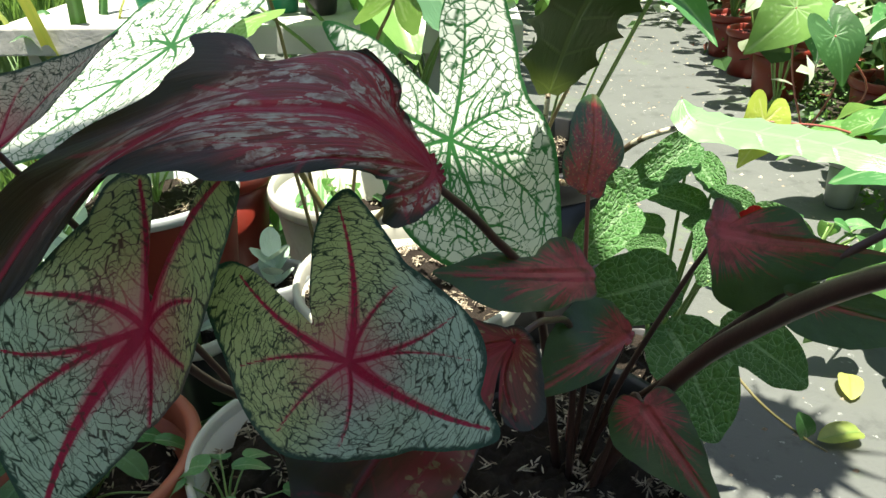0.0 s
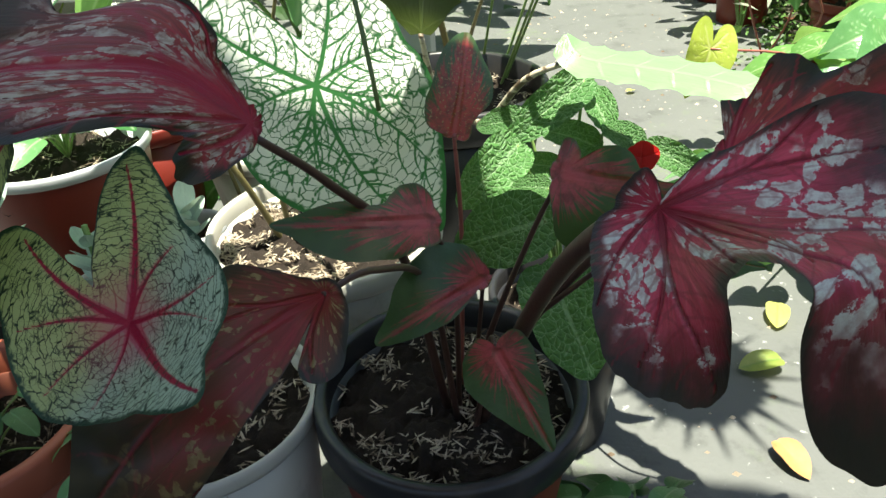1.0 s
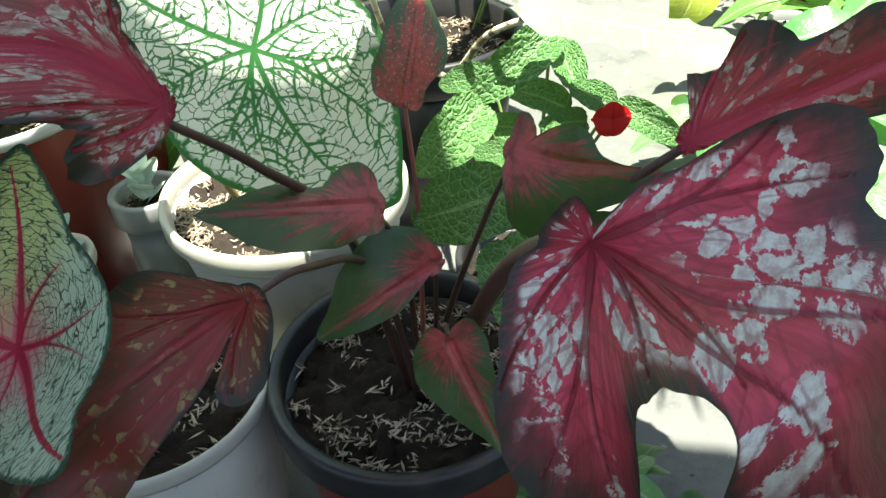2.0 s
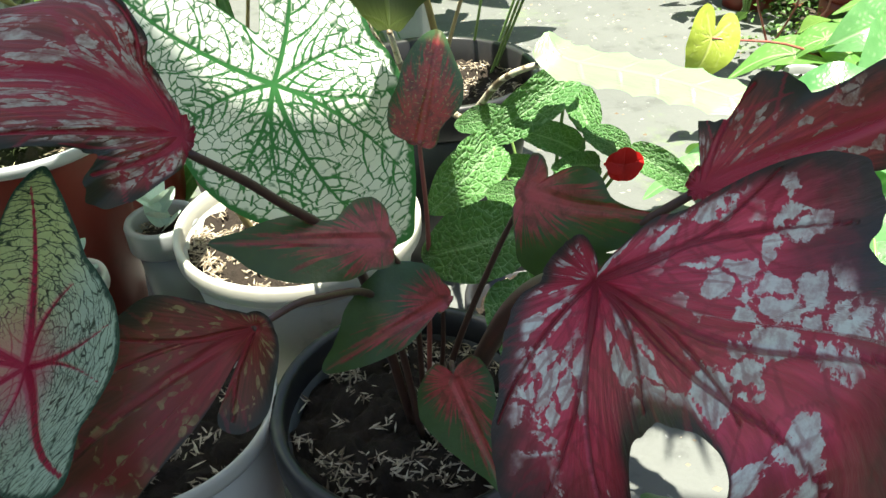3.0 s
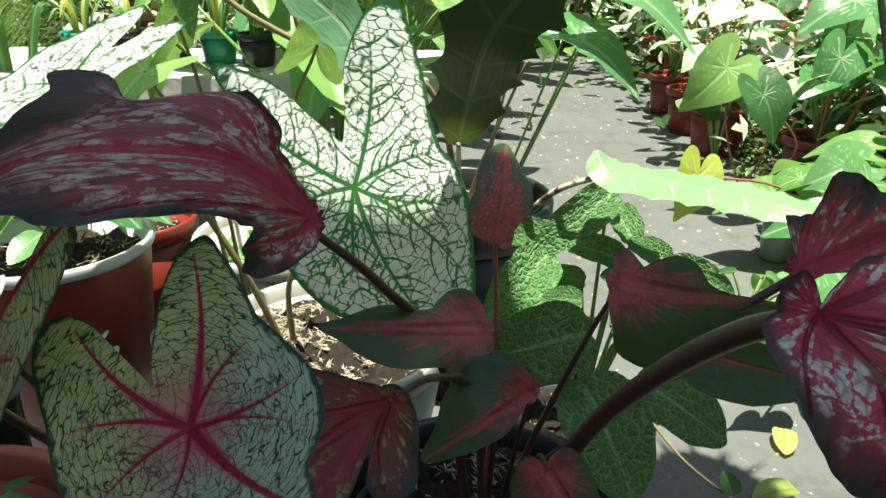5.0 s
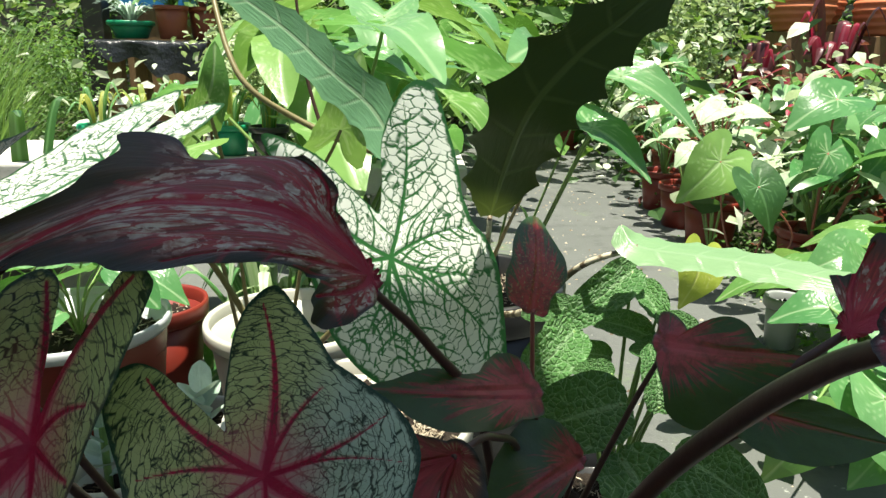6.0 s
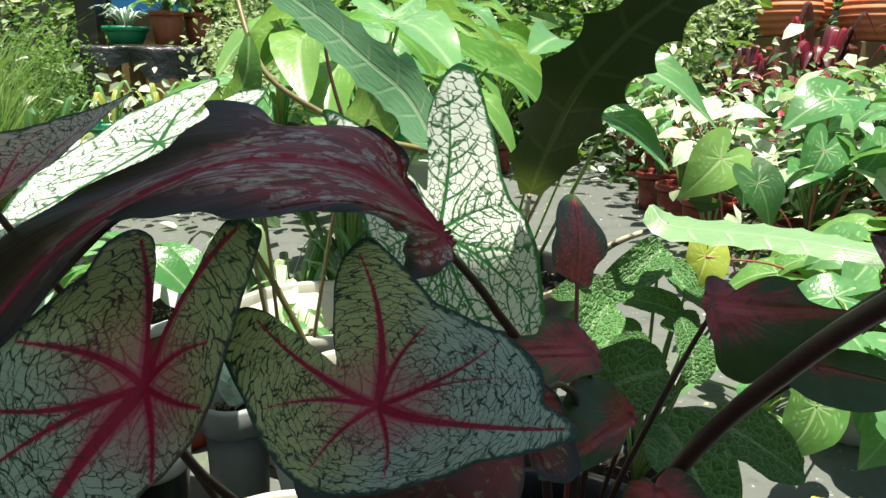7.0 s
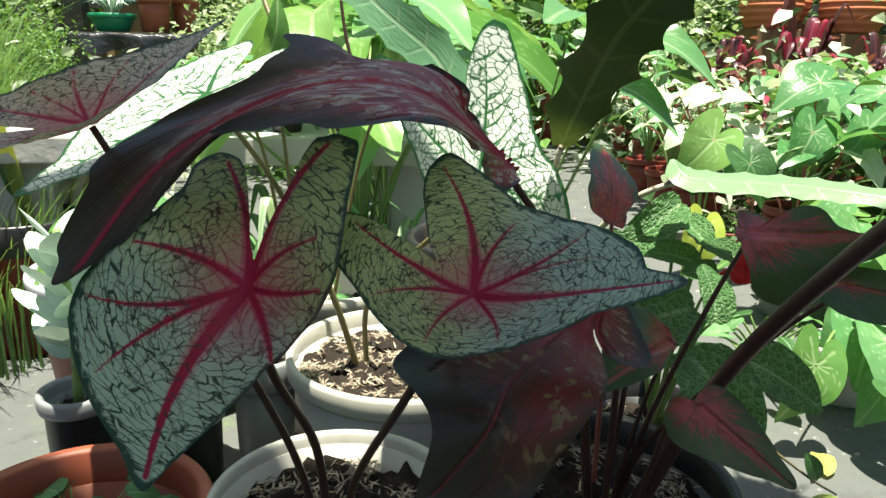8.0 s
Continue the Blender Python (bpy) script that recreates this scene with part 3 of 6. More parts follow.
TERRACOTTA = plastic("terracotta_plastic", (0.27, 0.065, 0.032), (0.34, 0.09, 0.045), 0.5, (0.16, 0.07, 0.04), 0.4)
GREY_PLASTIC = plastic("grey_plastic", (0.20, 0.215, 0.215), (0.29, 0.305, 0.305), 0.4, (0.10, 0.09, 0.07), 0.5)
GREEN_PLASTIC = plastic("green_plastic", (0.01, 0.20, 0.10), (0.015, 0.28, 0.14), 0.35)
SOIL = soil_mat("dark_soil")
HUSK = husk_mat("rice_husk")
CONCRETE = concrete_mat("weathered_concrete")


# ---- the setting ----
def ground_sheet():
    n = 60
    x = np.sign(np.linspace(-1, 1, n)) * np.abs(np.linspace(-1, 1, n)) ** 3 * 400
    P = np.zeros((n, n, 3))
    P[..., 0], P[..., 1] = x[None, :], x[:, None]
    P[..., 2] = GROUND - 0.02
    k = Mat("garden_soil")
    o = k.coord("Object")
    col = k.mix(k.noise(o, 9.0, 6.0, 0.7), (0.018, 0.015, 0.011), (0.075, 0.062, 0.045))
    col = k.mix(k.step(k.noise(o, 2.0, 4.0), 0.5, 0.65), col, (0.035, 0.06, 0.02))
    m = k.finish(col, 0.9, k.bump(k.noise(o, 40.0, 6.0, 0.7), 0.8, 0.01), spec=0.2)
    return tagged(part("ground", grid_mesh("ground", P), m), "dark damp garden soil with patches of moss", "ground", kind="structure")


ground_sheet()


def garden_path():
    """The concrete path: a thick slab with an uneven far edge beside the pots."""
    n = 70
    y = np.linspace(-1.2, 6.0, n)
    right = 0.78 + 0.11 * y + 0.03 * np.sin(5 * y) + 0.02 * np.sin(13 * y + 1)
    left = np.full(n, -1.6)
    P = np.zeros((n, 6, 3))
    for i in range(n):
        for j, f in enumerate((0, 0.0, 0.33, 0.66, 1.0, 1.0)):
            P[i, j] = (left[i] + (right[i] - left[i]) * f, y[i], GROUND if 0 < j < 5 else GROUND - 0.06)
    return tagged(part("path", grid_mesh("path", P, smooth=False), CONCRETE), "grey weathered concrete path with mossy stains", "path", kind="structure")


garden_path()


# Front edge of the added overhead sheet, in y.
SHADE_EDGE = 0.270


def shade_sheet_and_wall():
    k = Mat("shade_sheet")
    o = k.coord("Object")
    m = k.finish(k.mix(k.noise(o, 3.0, 4.0), (0.30, 0.30, 0.29), (0.42, 0.42, 0.40)), 0.5)
    bm = bmesh.new()
    # Unseen blocker, added and cut to shape where shade falls on the leaves.
    low = [bm.verts.new(p) for p in ((-1.5, -1.2, 2.40), (1.5, -1.2, 2.40), (1.5, SHADE_EDGE - 0.50, 2.40), (0.40, SHADE_EDGE - 0.02, 2.40), (0.22, SHADE_EDGE + 0.005, 2.40), (0.145, SHADE_EDGE + 0.030, 2.40), (0.122, SHADE_EDGE + 0.072, 2.40), (0.07, SHADE_EDGE + 0.063, 2.40), (-0.02, SHADE_EDGE + 0.005, 2.40), (-0.42, SHADE_EDGE - 0.008, 2.40), (-1.5, SHADE_EDGE - 0.40, 2.40))]
    slab = bmesh.ops.extrude_face_region(bm, geom=[bm.faces.new(low)])
    bmesh.ops.translate(bm, vec=(0, 0, 0.05), verts=[v for v in slab["geom"] if isinstance(v, bmesh.types.BMVert)])
    tagged(part("ceiling", bm, m), "unseen sheet added above the pots to cast their shade", "ceiling", kind="structure")
    bm = bmesh.new()
    bmesh.ops.create_cube(bm, size=1, matrix=Matrix.Translation((0, -3.6, 0.95)) @ Matrix.Diagonal((9, 0.15, 1.7, 1)))
    k = Mat("plaster")
    o = k.coord("Object")
    m = k.finish(k.mix(k.noise(o, 2.5, 5.0), (0.48, 0.47, 0.43), (0.60, 0.59, 0.55)), 0.85)
    tagged(part("wall_back", bm, m), "pale rendered house wall", "wall", kind="structure")


shade_sheet_and_wall()


# ---- pots ----
def husks(name, parent, r, z, count, seed, size=0.0092, mat=None):
    """Loose husks scattered on the soil of a pot."""
    rng = np.random.default_rng(seed)
    V, Fc = [], []
    for i in range(count):
        for _ in range(6):
            a, d = rng.uniform(0, 2 * np.pi), r * math.sqrt(rng.uniform())
            if noise.noise(Vector((d * math.cos(a) * 32, d * math.sin(a) * 32, seed))) > 0.02:
                break
        ln, w = size * rng.uniform(0.5, 1.7), size * rng.uniform(0.16, 0.26)
        q = Euler((rng.normal(0, 0.35), rng.normal(0, 0.35), rng.uniform(0, 6.3))).to_matrix()
        c = Vector((d * math.cos(a), d * math.sin(a), z + rng.uniform(0.0, 0.005)))
        b = len(V)
        for p in ((-ln / 2, 0, 0), (0, -w / 2, 0), (0, w / 2, 0), (ln / 2, 0, 0), (0, 0, w * 0.5)):
            V.append(tuple(c + q @ Vector(p)))
        Fc += [(b, b + 1, b + 4), (b + 1, b + 3, b + 4), (b + 3, b + 2, b + 4), (b + 2, b, b + 4), (b, b + 2, b + 3, b + 1)]
    me = bpy.data.meshes.new(name)
    me.from_pydata(V, [], Fc)
    return tagged(part(name, me, mat or HUSK, parent, "pale rice husks and chips"), kind="stuff")


def soil_disc(name, parent, r, z, seed, lump=0.014):
    a = np.linspace(0, 2 * np.pi, 72, endpoint=False)
    rr = np.linspace(0, 1, 26)
    P = np.zeros((26, 72, 3))
    P[..., 0], P[..., 1] = r * rr[:, None] * np.cos(a), r * rr[:, None] * np.sin(a)
    for i in range(26):
        for j in range(72):
            p = Vector((P[i, j, 0], P[i, j, 1], seed))
            P[i, j, 2] = z + lump * (noise.noise(p * 45) + 0.7 * noise.noise(p * 120)) - 0.004 * rr[i] ** 4
    return part(name, grid_mesh(name, P, wrap=True), SOIL, parent, "dark crumbly potting soil")


def pot(kind, place, r, height, material, label, rim=0.008, taper=0.78, wall=0.004, soil=None, chips=0, seed=1, band=None, lip=0.018, group=""):
    """A plant pot: turned body, rolled rim, soil and husks. place is the middle of its foot."""
    ob = thing(kind, place, label, "plant pot", group)
    rb = r * taper
    zr = height - lip
    body = [(0.001, 0.002), (rb * 0.9, 0.0), (rb, 0.004), (rb + (r - rb) * 0.5, height * 0.5), (r - 0.002, zr)]
    liner = [(r - 0.002, zr), (r - wall - 0.002, zr), (rb - wall + (r - rb) * 0.5, height * 0.5), (rb - wall, 0.012), (0.001, 0.010)]
    if band:
        part("body", lathe("body", body), band, ob)
        part("inside", lathe("inside", liner), material, ob)
    else:
        part("body", lathe("body", body + liner[1:]), material, ob)
    rp = [(r - wall, zr - 0.004), (r + rim * 0.55, zr - 0.004), (r + rim, zr), (r + rim, height - 0.004), (r + rim * 0.7, height), (r - wall * 0.2, height), (r - wall, height - 0.003), (r - wall, zr - 0.004)]
    part("rim", lathe("rim", rp, 96), material, ob)
    if soil is not None:
        inner = (rb + (r - rb) * (soil / height)) - wall * 0.6
        soil_disc("soil", ob, inner, soil, seed)
        if chips:
            husks("husk", ob, inner * 0.97, soil, chips, seed)
    return ob


pot("plant_pot", (0.093, 0.427, GROUND), 0.103, 0.222, BLACK_PLASTIC, "black-rimmed plastic pot with brick-red sides on the path", 0.007, 0.76, soil=0.195, chips=900, seed=3, band=RED_PLASTIC, lip=0.026)
pot("plant_pot", (-0.106, 0.415, GROUND), 0.091, 0.222, WHITE_PLASTIC, "white plastic pot with soil and husks", 0.003, 0.80, wall=0.003, soil=0.196, chips=700, seed=5, lip=0.011)
pot("plant_pot", (-0.046, 0.690, GROUND), 0.126, 0.220, WHITE_PLASTIC, "cream plastic pot with a rolled rim and husky soil", 0.005, 0.72, wall=0.003, soil=0.196, chips=2600, seed=7, lip=0.020)


# ---- the red caladium in the black pot ----
red = thing("caladium_plant", (0.098, 0.43, 0.335), "red and maroon caladium growing in the black-rimmed pot", "caladium")


def rel(ob, pins):
    return {k: tuple(np.array(v) - np.array(ob.location)) for k, v in pins.items()}


def petiole(ob, points, r0, r1, mat=STALK_DARK, label=""):
    o = np.array(ob.location)
    return part("petiole", tube("petiole", [np.array(p) - o for p in points], r0 * THIN, r1 * THIN), mat, ob, label)


ARCH = {(0, 0): (0.0, 0.351, 0.619), (0, 0.2): (-0.032, 0.348, 0.646), (0, 0.4): (-0.068, 0.318, 0.662), (0, 0.55): (-0.108, 0.313, 0.66), (0, 0.75): (-0.168, 0.288, 0.629),
        (0, 1.0): (-0.202, 0.248, 0.582), (0.315, 0.246): (-0.025, 0.386, 0.661), (0.2, 0.127): (-0.02, 0.377, 0.644), (0.314, 0.293): (-0.041, 0.405, 0.67), (0.335, 0.34): (-0.065, 0.396, 0.671),
        (0.36, 0.43): (-0.087, 0.358, 0.673), (0.375, 0.495): (-0.101, 0.377, 0.681), (0.385, 0.55): (-0.127, 0.369, 0.684), (0.335, 0.59): (-0.127, 0.349, 0.675),
        (0.3, 0.66): (-0.146, 0.338, 0.661), (0.24, 0.8): (-0.205, 0.32, 0.631), (0.12, 0.92): (-0.21, 0.269, 0.595), (-0.4, 0): (-0.019, 0.293, 0.614), (-0.33, 0.2): (-0.039, 0.286, 0.641),
        (-0.42, 0.42): (-0.082, 0.267, 0.643), (-0.32, 0.66): (-0.151, 0.295, 0.636), (-0.26, 0.82): (-0.175, 0.266, 0.602), (-0.14, 0.93): (-0.19, 0.255, 0.589)}
ARROW = [(0, 1.0), (6, 0.95), (14, 0.86), (22, 0.745), (30, 0.675), (36, 0.635), (41, 0.555), (47, 0.43), (52, 0.40), (58, 0.24), (68, 0.14), (85, 0.07), (130, 0.04), (180, 0.03),
         (-6, 0.95), (-14, 0.86), (-25, 0.74), (-40, 0.61), (-50, 0.49), (-56, 0.37), (-64, 0.26), (-72, 0.265), (-80, 0.34), (-88, 0.40), (-97, 0.37), (-108, 0.22), (-125, 0.07)]
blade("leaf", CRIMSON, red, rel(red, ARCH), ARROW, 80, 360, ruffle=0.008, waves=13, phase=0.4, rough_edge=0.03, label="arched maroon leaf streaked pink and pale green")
petiole(red, [(0.0, 0.346, 0.612), (0.030, 0.372, 0.570), (0.065, 0.405, 0.50), (0.090, 0.428, 0.33)], 0.0032, 0.0055)

BIG = {(0.0, 0.0): (0.166, 0.192, 0.651), (-0.11, -0.06): (0.162, 0.197, 0.661), (0.04, 0.11): (0.171, 0.174, 0.657), (0.33, -0.07): (0.147, 0.146, 0.654), (0.01, 0.3): (0.182, 0.162, 0.664),
       (-0.16, 0.51): (0.209, 0.182, 0.662), (0.36, 0.05): (0.154, 0.138, 0.656), (0.38, -0.16): (0.139, 0.145, 0.652), (0.69, 0.15): (0.153, 0.116, 0.646), (0.65, 0.28): (0.159, 0.111, 0.654),
       (0.45, 0.24): (0.157, 0.111, 0.672), (0.26, 0.26): (0.16, 0.116, 0.682), (0.24, 0.43): (0.169, 0.114, 0.682), (-0.45, 0.43): (0.215, 0.21, 0.678), (-0.38, 0.7): (0.234, 0.198, 0.671),
       (0.0, 0.98): (0.227, 0.147, 0.662), (-0.23, 0.14): (0.186, 0.207, 0.663), (0.11, -0.19): (0.145, 0.18, 0.652), (0.38, 0.71): (0.167, 0.103, 0.674), (0.43, 0.88): (0.175, 0.104, 0.648),
       (0.33, 0.96): (0.191, 0.102, 0.636), (0.19, 0.98): (0.207, 0.111, 0.647), (0.2, 0.69): (0.183, 0.112, 0.68)}
BIG_EDGE = [(0, 1.0), (12, 1.02), (20, 1.02), (26, 0.98), (29.2, 0.8), (30.2, 0.63), (31.2, 0.5), (36, 0.404), (45.6, 0.36), (55.6, 0.375), (59.5, 0.43), (62.5, 0.53), (65, 0.62), (67, 0.7), (70, 0.73),
            (76, 0.715), (85.5, 0.675), (94, 0.635), (101, 0.577), (110, 0.473), (119, 0.363), (141.7, 0.258), (158, 0.204), (169.4, 0.145), (-145.6, 0.13), (-118.6, 0.135), (-98, 0.07), (-82, 0.03),
            (-66, 0.126), (-61, 0.222), (-52, 0.308), (-49.5, 0.415), (-47, 0.523), (-44.5, 0.626), (-41, 0.736), (-36, 0.804), (-29.4, 0.818), (-22, 0.774), (-17.4, 0.74), (-10.6, 0.79), (-6, 0.89)]
BIG_RIBS = [(-1, 0.95, 0.010), (24, 0.5, 0.008), (14, 0.95, 0.008), (48, 0.33, 0.008), (70, 0.70, 0.008), (92, 0.58, 0.008), (112, 0.42, 0.006), (-25, 0.72, 0.008), (-44, 0.58, 0.008)]
blade("leaf", CRIMSON_PALE, red, rel(red, BIG), BIG_EDGE, 90, 420, ruffle=0.002, waves=17, phase=1.2, rough_edge=0.012, label="broad crimson leaf with pale blotches and a dark rim", ribs=BIG_RIBS)
petiole(red, [(0.165, 0.197, 0.646), (0.159, 0.221, 0.627), (0.153, 0.262, 0.586), (0.148, 0.330, 0.510), (0.138, 0.372, 0.44), (0.115, 0.41, 0.33)], 0.0058, 0.0090)

BACK = {(0.0, 0.0): (0.242, 0.335, 0.595), (0.0, 1.0): (0.429, 0.434, 0.605), (-0.2, 0.07): (0.247, 0.367, 0.613), (-0.27, 0.34): (0.279, 0.377, 0.634), (-0.01, 0.5): (0.324, 0.377, 0.603),
        (-0.17, 0.69): (0.351, 0.409, 0.625), (0.08, 0.28): (0.289, 0.348, 0.591), (0.16, 0.64): (0.36, 0.379, 0.582)}
BACK_EDGE = [(-73.8, 0.072), (-73.1, 0.154), (-72.4, 0.212), (-49.4, 0.231), (-45.3, 0.299), (-44.6, 0.38), (-39.2, 0.441), (-31.0, 0.46), (-20.3, 0.474), (-16.1, 0.582), (-15.0, 0.724), (-7.6, 0.836),
             (0.0, 1.0), (9.0, 0.847), (14.1, 0.69), (15.7, 0.471), (16.5, 0.29), (20.1, 0.09), (76.4, 0.033), (160.3, 0.042)]
blade("leaf", CRIMSON_MUTED, red, rel(red, BACK), BACK_EDGE, 50, 260, ruffle=0.006, waves=9, phase=2.2, rough_edge=0.02, label="dark crimson leaf with a ruffled edge")
petiole(red, [(0.242, 0.337, 0.593), (0.20, 0.352, 0.545), (0.150, 0.385, 0.45), (0.120, 0.425, 0.33)], 0.0034, 0.0052)

LOW = {(0.005, 0.005): (0.039, 0.281, 0.558), (-0.139, 0.053): (0.052, 0.261, 0.549), (-0.157, 0.255): (0.039, 0.234, 0.545), (-0.051, 0.223): (0.028, 0.25, 0.547),
       (-0.016, 0.089): (0.032, 0.274, 0.549), (0.263, 0.13): (0.0, 0.285, 0.572), (-0.081, 0.567): (0.014, 0.201, 0.55), (0.146, 0.965): (-0.038, 0.189, 0.541),
       (0.383, 0.711): (-0.064, 0.244, 0.544), (0.106, 1.118): (-0.058, 0.188, 0.513), (-0.106, 1.205): (-0.039, 0.166, 0.503), (-0.139, 0.86): (-0.011, 0.189, 0.516),
       (0.163, 0.578): (-0.019, 0.227, 0.551)}
LOW_EDGE = [(-5, 1.23), (-7.5, 1.08), (-9.5, 0.88), (-10, 0.57), (-11, 0.45), (-13, 0.36), (-14.5, 0.27), (-15.5, 0.16), (-17, 0.10), (-19, 0.16), (-21, 0.26), (-26, 0.295), (-34, 0.305), (-51, 0.262), (-66, 0.17), (-90, 0.10), (-130, 0.06), (180, 0.05),
            (0, 1.19), (5, 1.13), (12, 1.02), (20, 0.92), (28, 0.83), (38, 0.60), (50, 0.42), (64, 0.315), (70, 0.2), (80, 0.1), (110, 0.05)]
blade("leaf", CRIMSON_DARK, red, rel(red, LOW), LOW_EDGE, 70, 320, ruffle=0.004, waves=5, phase=0.9, label="drooping dark maroon leaf with a curled lobe", ribs=[(4, 1.1, 0.014), (45, 0.5, 0.007), (22, 0.8, 0.006), (-9, 0.8, 0.006), (-32, 0.27, 0.007)])
petiole(red, [(0.039, 0.281, 0.557), (0.060, 0.315, 0.547), (0.085, 0.375, 0.49), (0.098, 0.415, 0.33)], 0.0022, 0.004)

UPRIGHT = {(0.0, 0.0): (0.103, 0.466, 0.556), (0.0, 1.0): (0.115, 0.544, 0.603), (-0.28, 0.26): (0.087, 0.471, 0.578), (0.3, 0.51): (0.131, 0.499, 0.577), (0.0, 0.51): (0.11, 0.494, 0.583),
           (0.14, 0.02): (0.113, 0.469, 0.554), (-0.22, 0.01): (0.088, 0.462, 0.562)}
UPRIGHT_EDGE = [(-99.8, 0.12), (-83.1, 0.261), (-51.8, 0.404), (-31.6, 0.539), (-21.9, 0.716), (-12.1, 0.876), (0.0, 1.0), (9.9, 0.861), (19.5, 0.746), (31.8, 0.602), (42.1, 0.445), (44.1, 0.297),
                (57.6, 0.195), (96.9, 0.157), (170.2, 0.03)]
POINTED = {(0.0, 0.0): (0.086, 0.372, 0.542), (0.0, 1.0): (-0.003, 0.353, 0.554), (0.24, 0.06): (0.078, 0.4, 0.552), (-0.13, -0.05): (0.092, 0.36, 0.536), (0.1, 0.34): (0.051, 0.385, 0.545),
           (-0.24, 0.38): (0.051, 0.353, 0.528), (-0.04, 0.51): (0.038, 0.368, 0.54)}
POINTED_EDGE = [(-144.6, 0.086), (-111.8, 0.159), (-72.7, 0.186), (-43.5, 0.347), (-31.3, 0.484), (-22.0, 0.621), (-12.6, 0.755), (-5.3, 0.869), (0.0, 1.0), (4.5, 0.832), (11.3, 0.679), (17.2, 0.527),
                (19.4, 0.362), (28.9, 0.279), (50.4, 0.279), (76.0, 0.262), (94.7, 0.205), (123.7, 0.096)]
BROADRED = {(0.0, 0.0): (0.119, 0.376, 0.495), (-0.0, 1.0): (0.053, 0.33, 0.483), (0.38, 0.45): (0.074, 0.362, 0.517), (0.25, -0.06): (0.113, 0.389, 0.51), (-0.14, 0.38): (0.1, 0.34, 0.494),
            (0.12, 0.42): (0.087, 0.35, 0.506)}
BROADRED_EDGE = [(-130.1, 0.061), (-28.0, 0.101), (-24.7, 0.235), (-21.5, 0.417), (-13.9, 0.588), (-7.2, 0.789), (0.0, 1.0), (8.8, 0.84), (22.1, 0.724), (40.2, 0.594), (62.5, 0.499), (79.1, 0.392),
                 (103.8, 0.26), (121.9, 0.143)]
DROOP = {(0.0, 0.0): (0.126, 0.338, 0.467), (0.0, 1.0): (0.152, 0.272, 0.452), (0.32, 0.02): (0.105, 0.334, 0.455), (-0.24, 0.27): (0.149, 0.319, 0.471), (0.05, 0.39): (0.134, 0.31, 0.459),
         (-0.23, -0.09): (0.139, 0.346, 0.477), (0.12, -0.18): (0.112, 0.351, 0.466)}
DROOP_EDGE = [(-170.2, 0.055), (-141.4, 0.158), (-118.5, 0.249), (-91.9, 0.269), (-54.7, 0.316), (-27.2, 0.456), (-11.2, 0.679), (0.0, 1.0), (6.6, 0.817), (22.1, 0.601), (43.8, 0.472), (76.1, 0.374),
              (93.8, 0.315), (122.2, 0.245), (153.6, 0.21), (172.5, 0.121)]
FOLD = {(0.0, 0.0): (0.166, 0.38, 0.568), (0.0, 1.0): (0.242, 0.334, 0.576), (-0.16, -0.01): (0.174, 0.402, 0.577), (-0.18, 0.31): (0.193, 0.367, 0.588), (-0.06, 0.52): (0.205, 0.351, 0.58),
        (0.42, 0.15): (0.17, 0.354, 0.532), (0.27, 0.49): (0.199, 0.345, 0.55), (0.04, 0.37): (0.192, 0.354, 0.569), (0.24, 0.02): (0.16, 0.362, 0.549)}
FOLD_EDGE = [(-134.2, 0.102), (-108.3, 0.174), (-92.4, 0.176), (-69.5, 0.153), (-37.8, 0.141), (-37.1, 0.244), (-31.4, 0.366), (-19.7, 0.456), (-7.3, 0.522), (-2.0, 0.653), (-1.3, 0.78), (0.0, 1.0),
             (6.3, 0.86), (15.3, 0.695), (26.9, 0.58), (45.0, 0.518), (61.1, 0.509), (73.2, 0.457), (84.0, 0.362), (87.5, 0.24), (103.7, 0.146), (139.0, 0.083)]
SMALL = {
    "pointed red-hearted leaf with a dark green edge": (POINTED, POINTED_EDGE, REDHEART, [(0.087, 0.373, 0.541), (0.100, 0.395, 0.48), (0.100, 0.425, 0.33)], (0.002, 0.0035)),
    "green leaf with a broad red middle": (BROADRED, BROADRED_EDGE, REDHEART, [(0.119, 0.377, 0.494), (0.116, 0.41, 0.42), (0.108, 0.43, 0.33)], (0.002, 0.003)),
    "drooping green leaf with a red heart": (DROOP, DROOP_EDGE, REDHEART, [(0.125, 0.343, 0.468), (0.122, 0.365, 0.45), (0.112, 0.40, 0.33)], (0.0022, 0.0035)),
    "upright red leaf netted with green": (UPRIGHT, UPRIGHT_EDGE, REDHEART_FULL, [(0.103, 0.467, 0.556), (0.106, 0.468, 0.47), (0.102, 0.455, 0.33)], (0.0022, 0.0032)),
    "low dark green leaf with a faint red heart": ({"A": (0.205, 0.332, 0.548), "T": (0.268, 0.318, 0.538), "WL": (0.217, 0.330, 0.560), "WR": (0.212, 0.316, 0.529), "QR": (0.238, 0.315, 0.531)}, EAR, REDHEART_DIM, [(0.205, 0.332, 0.547), (0.175, 0.36, 0.50), (0.125, 0.41, 0.40), (0.112, 0.43, 0.33)], (0.002, 0.004)),
    "folded red leaf with a dark green edge and a hole": (FOLD, FOLD_EDGE, REDHEART, [(0.166, 0.380, 0.566), (0.150, 0.388, 0.52), (0.124, 0.41, 0.42), (0.112, 0.43, 0.33)], (0.002, 0.004)),
}
